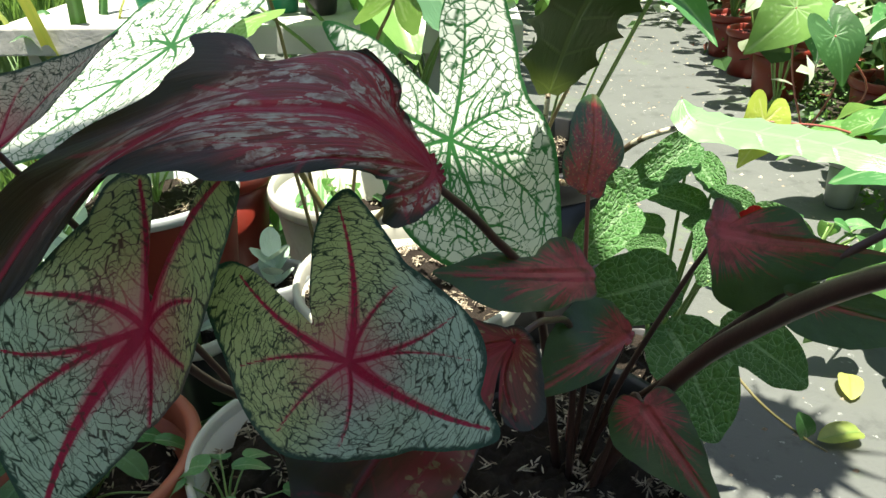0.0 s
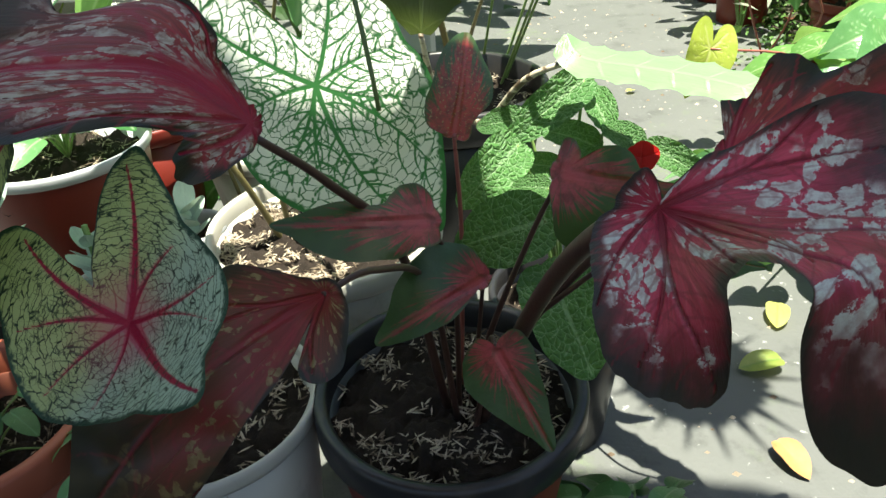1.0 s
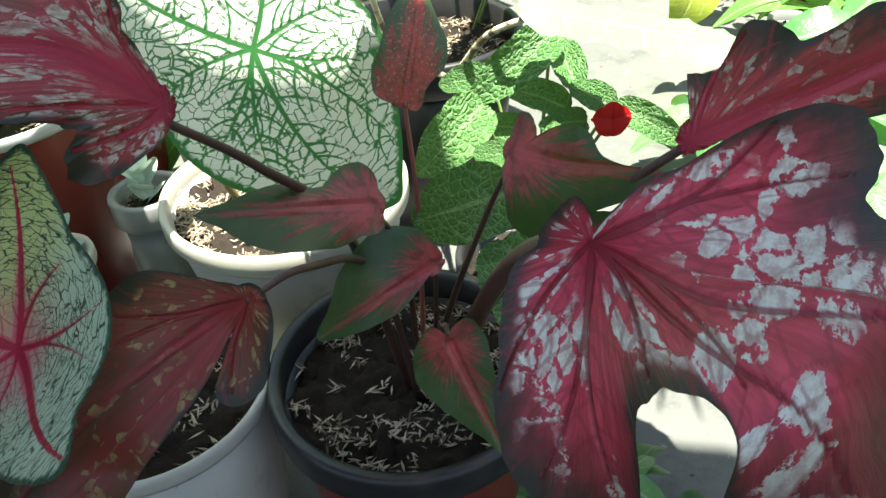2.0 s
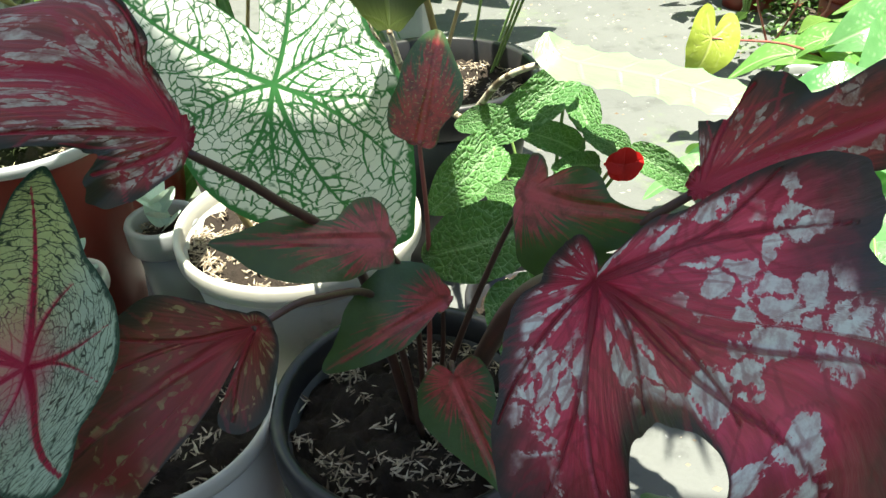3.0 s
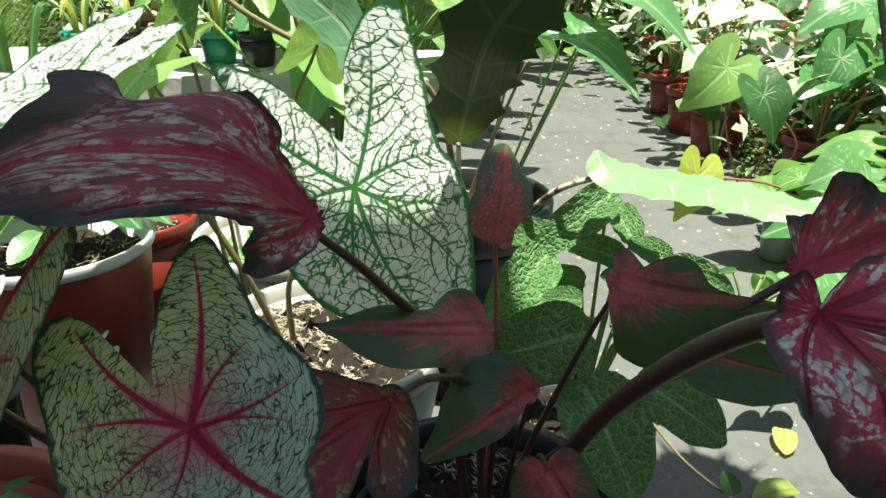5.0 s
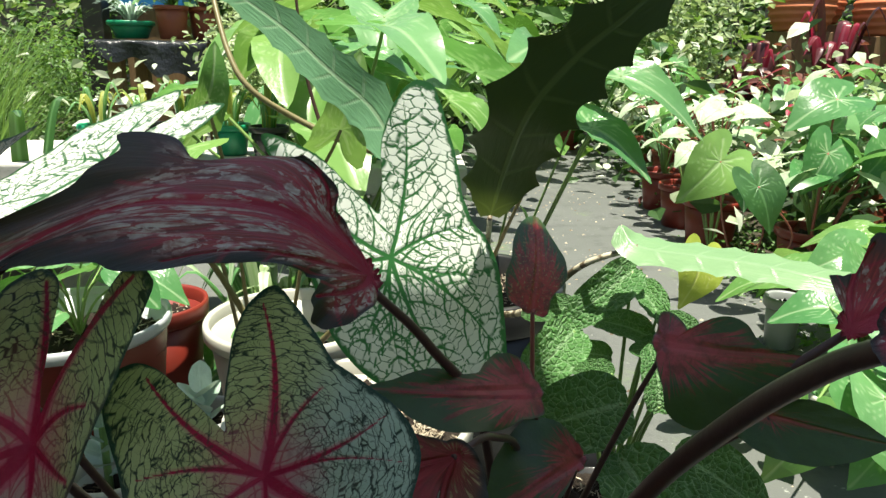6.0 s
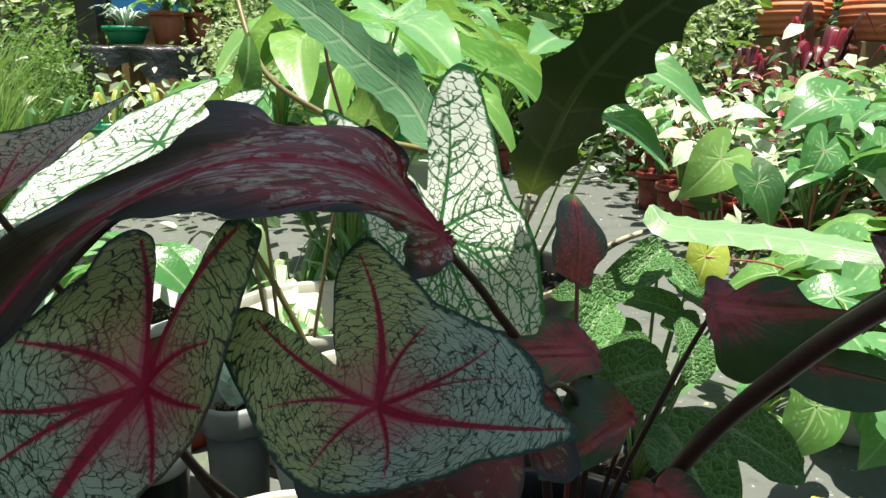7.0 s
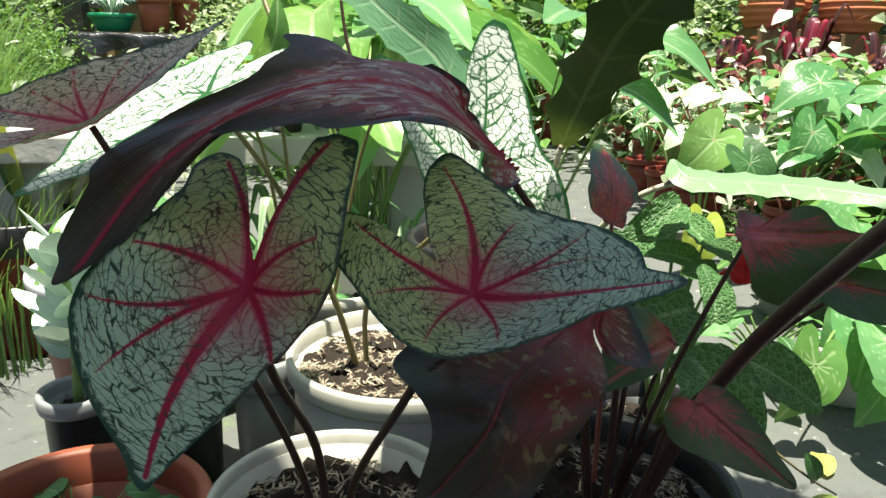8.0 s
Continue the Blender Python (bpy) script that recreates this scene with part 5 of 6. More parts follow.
strap("leaf", ALOCASIA_LIGHT, aloc, rl(aloc, [(0.196, 0.588, 0.586), (0.207, 0.570, 0.573), (0.243, 0.540, 0.574), (0.275, 0.512, 0.576), (0.304, 0.484, 0.576), (0.334, 0.460, 0.574), (0.352, 0.447, 0.572)]),
      [(0, 0.002), (0.07, 0.012), (0.16, 0.019), (0.3, 0.0195), (0.6, 0.018), (0.85, 0.013), (1, 0.0008)], (0.55, 0.75, 0.35), 150, 24, tooth=0.25, teeth=9, fold=0.12, base=-0.8, label="long light green toothed leaf in the sun")
petiole(aloc, [(0.207, 0.571, 0.572), (0.165, 0.600, 0.545), (0.135, 0.69, 0.47), (0.11, 0.92, 0.38)], 0.0035, 0.006, MOTTLED)
strap("leaf", ALOCASIA, aloc, rl(aloc, [(0.010, 0.660, 0.625), (-0.018, 0.682, 0.672), (-0.060, 0.695, 0.708), (-0.100, 0.715, 0.742), (-0.150, 0.735, 0.775), (-0.185, 0.745, 0.790)]),
      [(0, 0.004), (0.08, 0.021), (0.3, 0.024), (0.6, 0.019), (0.85, 0.012), (1, 0.0008)], (0.65, -0.1, 0.75), 150, 24, tooth=0.22, teeth=8, fold=0.10, base=-0.8, label="silvery green toothed leaf with a white rib")
petiole(aloc, [(0.005, 0.665, 0.632), (0.03, 0.74, 0.56), (0.08, 0.90, 0.38)], 0.003, 0.006, MOTTLED)
petiole(aloc, [(0.150, 0.700, 0.640), (0.115, 0.80, 0.50), (0.105, 0.93, 0.38)], 0.002, 0.005, STALK_BROWN)

# ---- the second pink-veined plant at the edge ----
blade("leaf", PINK_SUNLIT, pinkc, rel(pinkc, {"A": (-0.216, 0.322, 0.640), "T": (-0.150, 0.345, 0.692), "WL": (-0.235, 0.345, 0.665), "WR": (-0.215, 0.270, 0.640), "RL": (-0.280, 0.330, 0.645), "RR": (-0.270, 0.270, 0.632), "M": (-0.185, 0.330, 0.665)}), HEART, 50, 180, ruffle=0.006, label="pink-tinted leaf with crimson veins, paler for the sun put into its colour")
petiole(pinkc, [(-0.215, 0.324, 0.638), (-0.185, 0.35, 0.56), (-0.135, 0.39, 0.42), (-0.115, 0.412, 0.32)], 0.0025, 0.0045)

# ---- the quilted-leaved plant with a red flower ----
episcia = thing("episcia_plant", (0.205, 0.590, 0.305), "flame violet with quilted green leaves and one red flower", "flame violet")
EPISCIA = [      # where each leaf begins and ends, and how broad it is
    ((0.169, 0.624, 0.498), (0.12, 0.631, 0.494), 0.75), ((0.218, 0.615, 0.537), (0.153, 0.569, 0.507), 0.62), ((0.234, 0.584, 0.508), (0.219, 0.64, 0.538), 0.62),
    ((0.226, 0.582, 0.488), (0.18, 0.604, 0.504), 0.75), ((0.156, 0.564, 0.5), (0.111, 0.512, 0.478), 0.85), ((0.177, 0.517, 0.483), (0.148, 0.519, 0.487), 1.0),
    ((0.168, 0.459, 0.487), (0.1, 0.449, 0.475), 1.1), ((0.241, 0.567, 0.482), (0.208, 0.549, 0.493), 0.8), ((0.27, 0.569, 0.492), (0.318, 0.541, 0.475), 0.62),
    ((0.26, 0.564, 0.495), (0.231, 0.571, 0.516), 1.0), ((0.211, 0.499, 0.463), (0.214, 0.52, 0.508), 1.0), ((0.168, 0.445, 0.452), (0.2, 0.38, 0.41), 1.05),
    ((0.217, 0.461, 0.443), (0.271, 0.42, 0.428), 0.95),         ((0.195, 0.59, 0.465), (0.158, 0.593, 0.471), 0.9),
]
for base, end, broad in EPISCIA:
    base, end = Vector(base), Vector(end)
    lean = math.sin(base.x * 900) * 0.25
    stem = base - episcia.location
    ob = new("leaf", OVAL_QUILT)
    ob.parent = episcia
    ob.matrix_local = aim(stem, end - base, (lean, -0.75, 0.65), (end - base).length * 1.04) @ Matrix.Diagonal((broad, 1, 1, 1))
    part("petiole", tube("petiole", [(0, 0, 0), tuple(stem * 0.6 + Vector((0, 0, 0.02))), tuple(stem)], 0.0022, 0.0012, 9, 6), STALK_GREEN, episcia)
flower = part("flower", tube("flower", rl(episcia, [(0.250, 0.580, 0.476), (0.256, 0.566, 0.487), (0.259, 0.552, 0.491)]), 0.0015, 0.004, 6, 8), PETAL, episcia, "bright red flower")
ROUND = both([(0, 1.0), (30, 0.92), (60, 0.7), (100, 0.4), (140, 0.2), (180, 0.1)])
PETAL_MESH = pattern("petal", PETAL, ROUND, 0.15, 0.05, 8, 28, fan=False)
for i in range(5):
    a = radians(72 * i + 20)
    ob = new("petal", PETAL_MESH)
    ob.parent = flower
    ob.matrix_local = aim(Vector((0.259, 0.551, 0.491)) - episcia.location, (math.cos(a), -0.15, math.sin(a)), (0, -1, 0.2), 0.016)
part("runner", tube("runner", rl(episcia, [(0.235, 0.545, 0.38), (0.27, 0.50, 0.345), (0.31, 0.485, 0.315), (0.335, 0.480, 0.30)]), 0.0016, 0.001, 16, 6), STALK_BROWN, episcia)
place_leaf(OVAL_DEEP, episcia, (0.318, 0.486, 0.312), (-0.2, -0.1, 0.5), (0.2, -0.8, 0.2), 0.03)

# ---- succulents and seedlings between the pots ----
succ = thing("succulent_plant", (-0.350, 0.570, 0.355), "grey-green paddle-leaved succulent in a nursery cup", "succulent")
SUCC = pattern("paddle_leaf", GREY_SUCCULENT, BROAD, -0.15, 0.12, 8, 24, 0.0, 3, fan=False)
for i in range(13):
    a = i * 2.4
    z = 0.045 + 0.0095 * i
    place_leaf(SUCC, succ, (-0.350 + 0.004 * math.cos(a), 0.570 + 0.004 * math.sin(a), 0.355 + z), (math.cos(a), math.sin(a), 0.5 + 0.05 * i), (0, 0, 1), 0.060 - 0.0016 * i)
part("stem", tube("stem", [(0, 0, 0), (0.004, 0, 0.08), (0, 0, 0.17)], 0.005, 0.0035, 8, 6), STALK_GREEN, succ)
cut = thing("succulent_plant", (-0.207, 0.712, 0.325), "small grey-green succulent cutting", "succulent")
for i in range(7):
    a = i * 2.4
    place_leaf(SUCC, cut, (-0.207, 0.712, 0.33 + 0.007 * i), (math.cos(a), math.sin(a), 0.7), (0, 0, 1), 0.035)
pot("plant_pot", (-0.262, 0.600, GROUND), 0.034, 0.205, WHITE_PLASTIC, "narrow grey nursery cup with a rosette succulent", 0.003, 0.75, soil=0.185, chips=40, band=BLACK_PLASTIC, seed=18, lip=0.012)
rosette = thing("succulent_plant", (-0.262, 0.600, 0.325), "grey-green rosette succulent in a narrow cup", "succulent")
for i in range(11):
    a = i * 2.4
    place_leaf(SUCC, rosette, (-0.262 + 0.006 * math.cos(a), 0.600 + 0.006 * math.sin(a), 0.345 + 0.005 * i), (math.cos(a), math.sin(a), 0.3 + 0.08 * i), (0, 0, 1), 0.034 - 0.001 * i)
part("stem", tube("stem", [(0, 0, -0.005), (0, 0, 0.09)], 0.004, 0.003, 6, 6), STALK_GREEN, rosette)
bushy("seedling", (-0.160, 0.372, 0.325), "bright green weed seedling in the white pot", "seedling", [OVAL_AROID], 9, 0.06, 0.045, 0.032, seed=31, thick=0.0009)
bushy("seedling", (-0.290, 0.410, 0.305), "bright green weed seedlings in the terracotta pot", "seedling", [OVAL_AROID, OVAL_DEEP], 16, 0.07, 0.07, 0.035, seed=32, thick=0.0009)
bushy("seedling", (-0.165, 0.915, 0.290), "bright green weed seedling in the half-filled cream pot", "seedling", [OVAL_AROID], 8, 0.10, 0.05, 0.034, seed=33, thick=0.0009)
bushy("seedling", (-0.356, 0.770, 0.410), "broad-leaved green plant in the tall red pot", "houseplant", [HEART_LIME, OVAL_AROID, HEART_AROID], 12, 0.10, 0.085, 0.060, seed=35, thick=0.0014)
bushy("seedling", (-0.205, 0.530, GROUND), "green weed seedlings on the ground between the pots", "seedling", [OVAL_AROID, OVAL_DEEP], 18, 0.17, 0.075, 0.050, seed=36, thick=0.0010)
bushy("seedling", (-0.395, 0.480, GROUND), "green weed seedlings on the ground between the pots", "seedling", [OVAL_DEEP, OVAL_AROID], 16, 0.12, 0.070, 0.045, seed=37, thick=0.0010)
bushy("fern_plant", (0.255, 0.395, GROUND), "low dark green fern beside the black-rimmed pot", "fern", [OVAL_DEEP, OVAL_AROID], 26, 0.10, 0.07, 0.05, seed=34, thick=0.0012)

# ---- spiky plant hung above the path, and its dangling tip ----
hang = thing("hanging_plant", (0.385, 0.53, 1.40), "spiky airy plant hanging above the path", "hanging plant")
for i in range(110):
    v = Vector((math.cos(i * 2.4) * math.sqrt(1 - ((i + 0.5) / 55 - 1) ** 2), math.sin(i * 2.4) * math.sqrt(1 - ((i + 0.5) / 55 - 1) ** 2), (i + 0.5) / 55 - 1))
    strap("leaf", GREY_SUCCULENT, hang, [tuple(v * 0.01), tuple(v * 0.08 + Vector((0, 0, 0.01))), tuple(v * (0.092 if i % 4 else 0.14))], [(0, 0.009), (0.35, 0.013), (0.7, 0.004), (1, 0.0006)], tuple(v.cross(Vector((0.3, 0.2, 1)))), 8, 3)
part("cord", tube("cord", [(0, 0, 0), (0, 0, 1.0)], 0.001, 0.001, 4, 5), STALK_BROWN, hang)
TENDRIL = stalk("tendril_green", (0.07, 0.12, 0.03), (0.14, 0.21, 0.06))
strand = thing("hanging_tendril", (0.0936, 0.0886, 0.808), "thin green tendril dangling from above", "tendril")
part("stem", tube("stem", [(-0.006, 0.003, 0.40), (-0.004, 0.002, 0.24), (-0.002, 0.001, 0.08), (0.0, 0.0, -0.040), (0.0045, -0.0075, -0.079)], 0.00045, 0.0003, 40, 6), TENDRIL, strand)


# ---- bench, table and their pots ----
def box(name, size, material, parent, place, bevel=0.004, turn=0.0, label=""):
    bm = bmesh.new()
    bmesh.ops.create_cube(bm, size=1, matrix=Matrix.Diagonal((*size, 1)))
    bmesh.ops.bevel(bm, geom=bm.edges[:], offset=bevel, segments=2, affect="EDGES", profile=0.6)
    ob = part(name, bm, material, parent, label)
    ob.matrix_local = pose(*place, 0, 0, turn)
    return ob


k = Mat("weathered_wood")
o = k.coord("Object")
WOOD = k.finish(k.mix(k.noise(k.scaled(o, (20, 20, 2)), 3.0, 5.0, 0.6), (0.13, 0.07, 0.03), (0.30, 0.18, 0.09)), 0.75, k.bump(k.noise(k.scaled(o, (30, 30, 2)), 5.0, 4.0), 0.4, 0.003))
k = Mat("black_sheet")
o = k.coord("Object")
SHEET = k.finish(k.mix(k.noise(o, 9.0, 4.0), (0.008, 0.009, 0.010), (0.03, 0.032, 0.036)), 0.22, k.bump(k.noise(o, 14.0, 5.0, 0.6), 0.9, 0.02))
k = Mat("pale_cement")
o = k.coord("Object")
CEMENT = k.finish(k.mix(k.noise(o, 8.0, 6.0, 0.65), (0.34, 0.33, 0.31), (0.56, 0.55, 0.52)), 0.8, k.bump(k.noise(o, 50.0, 5.0), 0.5, 0.004))

bench = thing("bench", (-0.36, 1.45, GROUND), "low bench of a pale cement slab on blocks", "bench")
box("top", (0.95, 0.34, 0.05), CEMENT, bench, (0, 0, 0.355))
for x in (-0.38, 0.36):
    box("block", (0.12, 0.28, 0.33), CEMENT, bench, (x, 0, 0.165), 0.006)
for i, x in enumerate((-0.58, -0.50, -0.42, -0.34, -0.26, -0.14, -0.05)):
    p = pot("plant_pot", (x, 1.40 + 0.03 * (i % 2), GROUND + 0.38), 0.036, 0.06, BLACK_PLASTIC if i % 3 else GREEN_PLASTIC, "small nursery pot on the cement bench", 0.003, 0.8, 0.002, soil=0.05, seed=40 + i, lip=0.008, group="nursery pots on the bench")
    strappy("grass_plant", (x, 1.40 + 0.03 * (i % 2), GROUND + 0.43), "young striped grass-like plant in a nursery pot", "houseplant", [YELLOW_STRAP, AROID], 9, 0.09, 0.06, 0.006, 50 + i, group="young plants on the bench")

table = thing("table", (-1.36, 4.15, GROUND), "rough wooden table under crumpled black sheeting", "table")
box("top", (0.56, 0.50, 0.03), WOOD, table, (0, 0, 0.58))
for x in (-0.20, 0.20):
    for y in (-0.19, 0.19):
        box("leg", (0.07, 0.07, 0.565), WOOD, table, (x, y, 0.283))
box("rail", (0.50, 0.03, 0.06), WOOD, table, (0, -0.2, 0.22))


def cloth():
    n, m = 44, 18
    P = np.zeros((m, n, 3))
    for i in range(m):
        f = i / (m - 1)
        for j in range(n):
            x = -0.31 + 0.62 * j / (n - 1)
            drop = max(0.0, f - 0.55) / 0.45
            y = 0.26 - 0.56 * min(f / 0.55, 1)
            z = 0.605 - 0.17 * drop * (0.8 + 0.3 * math.sin(9 * x) + 0.15 * math.sin(31 * x))
            y -= 0.02 * drop * math.sin(24 * x) + 0.01 * drop
            P[i, j] = (x, y, z + 0.006 * noise.noise(Vector((x * 14, y * 14, 1))))
    return grid_mesh("sheet", P)


part("sheet", cloth(), SHEET, table, "crumpled glossy black plastic sheet")
T = GROUND + 0.612
pot("plant_pot", (-1.27, 4.02, T), 0.085, 0.17, TERRACOTTA, "orange-red plastic pot on the black-covered table", 0.005, 0.78, soil=0.15, seed=61)
pot("plant_pot", (-1.14, 4.14, T), 0.075, 0.17, TERRACOTTA, "orange-red plastic pot at the back of the table", 0.005, 0.78, soil=0.15, seed=62)
pot("bowl_pot", (-1.49, 4.03, T), 0.115, 0.09, GREEN_PLASTIC, "green plastic bowl planter on the table", 0.006, 0.7, soil=0.075, seed=63, lip=0.02)
bushy("plant", (-1.27, 4.02, T + 0.15), "yellow-green leafy plant in an orange-red pot", "houseplant", [HEART_LIME, OVAL_AROID], 26, 0.14, 0.13, 0.07, seed=64)
bushy("plant", (-1.14, 4.14, T + 0.15), "reddish leafy plant in an orange-red pot", "houseplant", [LANCE_RED, HEART_LIME], 24, 0.24, 0.15, 0.08, STALK_RED, seed=65)
strappy("succulent_plant", (-1.49, 4.03, T + 0.075), "pale grey spiky succulent in the green bowl", "succulent", [GREY_SUCCULENT], 40, 0.12, 0.14, 0.008, 66, 0.3, 8)
post = thing("post", (-1.78, 4.3, GROUND), "dark grey upright post", "post")
box("shaft", (0.11, 0.11, 2.6), BLACK_PLASTIC, post, (0, 0, 1.3))
k = Mat("blue_plastic")
BLUE = k.finish(k.mix(k.noise(k.coord("Object"), 5.0), (0.02, 0.16, 0.42), (0.04, 0.24, 0.55)), 0.4)
crate = thing("crate", (-1.75, 4.9, GROUND), "blue plastic crate on a stand", "crate")
box("body", (0.40, 0.30, 0.28), BLUE, crate, (0.12, 0, 0.94), 0.015)
box("stand", (0.36, 0.26, 0.80), WOOD, crate, (0.12, 0, 0.40))

# ---- grasses and shrubs on the far left ----
tuft("grass", (-1.15, 1.9, GROUND), "tall thin green grass clump", GRASS, 800, 0.66, 0.10, 0.003, 71, (0.05, -0.05))
tuft("grass", (-1.55, 2.5, GROUND), "tall thin green grass clump", GRASS, 800, 0.85, 0.17, 0.004, 72)
tuft("grass", (-0.80, 1.20, GROUND), "tall thin green grass clump", GRASS, 500, 0.42, 0.16, 0.0025, 73)
strappy("snake_plant", (-0.72, 1.35, GROUND), "yellow-edged upright strap-leaved snake plant", "snake plant", [YELLOW_STRAP, DEEP], 10, 0.44, 0.16, 0.016, 74, 0.05)
strappy("spider_plant", (-0.24, 1.24, GROUND), "pale striped arching strap-leaved plant", "spider plant", [AROID, PALE], 26, 0.30, 0.20, 0.011, 76, 0.45)
strappy("spider_plant", (-0.08, 1.17, GROUND), "pale striped arching strap-leaved plant", "spider plant", [AROID, PALE], 22, 0.27, 0.17, 0.010, 77, 0.45)
bushy("plant", (-0.20, 1.12, GROUND), "low light green leafy plant behind the cream pots", "houseplant", [OVAL_AROID, LANCE_PALE], 30, 0.24, 0.13, 0.085, seed=78)
thicket("shrub", "fine-leaved light green shrub", BUSH, [((-1.62, 3.4, 0.46), (0.13, 0.15, 0.26), 3000)], 0.022, 81, "shrub")
thicket("shrub", "pale small-leaved shrub behind the bench", BUSH_PALE, [((-0.62, 3.4, 0.45), (0.22, 0.35, 0.36), 4200), ((-0.80, 4.2, 0.85), (0.2, 0.3, 0.5), 2600)], 0.032, 82, "shrub")

# ---- leafy aroids in the middle distance ----
bushy("aroid_plant", (-0.12, 1.30, GROUND), "bright green arrow-leaved aroid", "aroid", [SPEAR_AROID, SPEAR_LIME], 20, 0.64, 0.27, 0.17, seed=91, thick=0.004, low=0.7)
bushy("aroid_plant", (-0.06, 1.78, GROUND), "bright green arrow-leaved aroid", "aroid", [SPEAR_AROID, SPEAR_LIME], 22, 0.70, 0.32, 0.19, seed=92, thick=0.004, low=0.7)
bushy("aroid_plant", (0.02, 2.50, GROUND), "bright green arrow-leaved aroid", "aroid", [SPEAR_LIME, SPEAR_AROID], 22, 0.78, 0.40, 0.18, seed=93, thick=0.004, low=0.7)
side = thing("aroid_plant", (0.11, 1.18, GROUND), "light green arrow-leaved aroid beside the alocasia", "aroid")
for p, h, u, sz in (((0.262, 0.86, 0.700), (0.75, -0.35, -0.30), (0.1, -0.45, 0.9), 0.125), ((0.232, 0.86, 0.640), (0.5, -0.45, -0.25), (0.2, -0.5, 0.8), 0.10), ((0.190, 0.95, 0.730), (-0.3, -0.6, 0.1), (0.1, -0.5, 0.9), 0.12), ((0.270, 1.02, 0.700), (0.7, 0.1, 0.1), (-0.1, -0.5, 0.9), 0.10)):
    place_leaf(SPEAR_AROID, side, p, h, u, sz)
    part("petiole", tube("petiole", [(0, 0, 0), tuple((Vector(p) - side.location) * 0.6), tuple(Vector(p) - side.location)], 0.0026, 0.0014, 10, 6), STALK_GREEN, side)
lime = thing("aroid_plant", (-0.17, 0.86, 0.36), "lime green aroid with upright leaves", "aroid")
for p, h, u, sz in (((-0.192, 0.76, 0.672), (0.30, -0.05, 0.75), (0.7, -0.6, 0.2), 0.062), ((-0.215, 0.72, 0.625), (-0.5, -0.4, -0.5), (0.1, -0.5, 0.9), 0.085), ((-0.06, 0.80, 0.64), (0.3, -0.3, 0.8), (0.3, -0.8, 0.2), 0.09)):
    place_leaf(SPEAR_LIME, lime, p, h, u, sz)
    part("petiole", tube("petiole", [(0, 0, -0.2), tuple((Vector(p) - lime.location) * 0.6), tuple(Vector(p) - lime.location)], 0.003, 0.0018, 10, 6), STALK_BROWN, lime)
vine = thing("vine", (-0.20, 0.95, 0.684), "brown woody vine crossing behind the leaves", "vine")
part("stem", tube("stem", rl(vine, [(-0.25, 1.02, 0.80), (-0.22, 0.97, 0.72), (-0.19, 0.95, 0.675), (-0.13, 0.95, 0.636), (-0.05, 0.95, 0.600), (0.06, 0.98, 0.56), (0.10, 1.02, 0.42)]), 0.0035, 0.005, 30, 7), STALK_BROWN, vine)
part("shoot", tube("shoot", rl(vine, [(-0.10, 0.95, 0.622), (-0.12, 0.955, 0.70), (-0.13, 0.96, 0.80)]), 0.003, 0.002, 12, 6), STALK_DARK, vine)

# ---- pots and plants along the far side of the path ----
ROWS = [(1.06, 1.78, RED_PLASTIC, [HEART_AROID, SPEAR_PALE], 14, 0.30, 0.20, 0.085), (0.95, 2.16, RED_PLASTIC, [SPEAR_PALE, HEART_PALE], 18, 0.36, 0.18, 0.065), (0.96, 2.42, RED_PLASTIC, [SPEAR_PALE, HEART_AROID], 16, 0.38, 0.18, 0.07), (0.98, 2.70, RED_PLASTIC, [HEART_PALE, SPEAR_AROID], 16, 0.40, 0.20, 0.07),
        (1.35, 1.50, TERRACOTTA, [HEART_AROID], 12, 0.42, 0.28, 0.13), (1.45, 1.95, RED_PLASTIC, [HEART_AROID, HEART_DEEP], 16, 0.42, 0.28, 0.11), (1.50, 2.40, RED_PLASTIC, [HEART_PALE, HEART_AROID], 20, 0.42, 0.28, 0.10), (1.20, 3.25, RED_PLASTIC, [HEART_AROID, SPEAR_PALE], 18, 0.42, 0.28, 0.10),
        (1.62, 2.95, TERRACOTTA, [OVAL_AROID, LANCE_RED], 26, 0.46, 0.28, 0.13), (1.25, 3.75, RED_PLASTIC, [HEART_DEEP, OVAL_DEEP], 24, 0.50, 0.30, 0.11), (0.95, 4.40, RED_PLASTIC, [HEART_AROID, OVAL_AROID], 24, 0.60, 0.32, 0.13), (0.45, 3.6, RED_PLASTIC, [HEART_DEEP, HEART_AROID], 24, 0.60, 0.36, 0.15)]
for i, (x, y, mat, leaves, n, h, sp, sz) in enumerate(ROWS):
    pot("plant_pot", (x, y, GROUND - 0.02), 0.085, 0.17, mat, "brick-red plastic pot in the row beside the path", 0.006, 0.78, soil=0.145, seed=100 + i, group="pots along the path")
    bushy("aroid_plant", (x, y, GROUND + 0.12), "leafy green pot plant beside the path", "houseplant", leaves, n, h, sp, sz, STALK_RED if i % 3 == 1 else STALK_GREEN, seed=110 + i, thick=0.003, group="plants along the path")
big = thing("philodendron_plant", (1.02, 1.72, GROUND), "philodendron with big heart leaves on red stems", "philodendron")
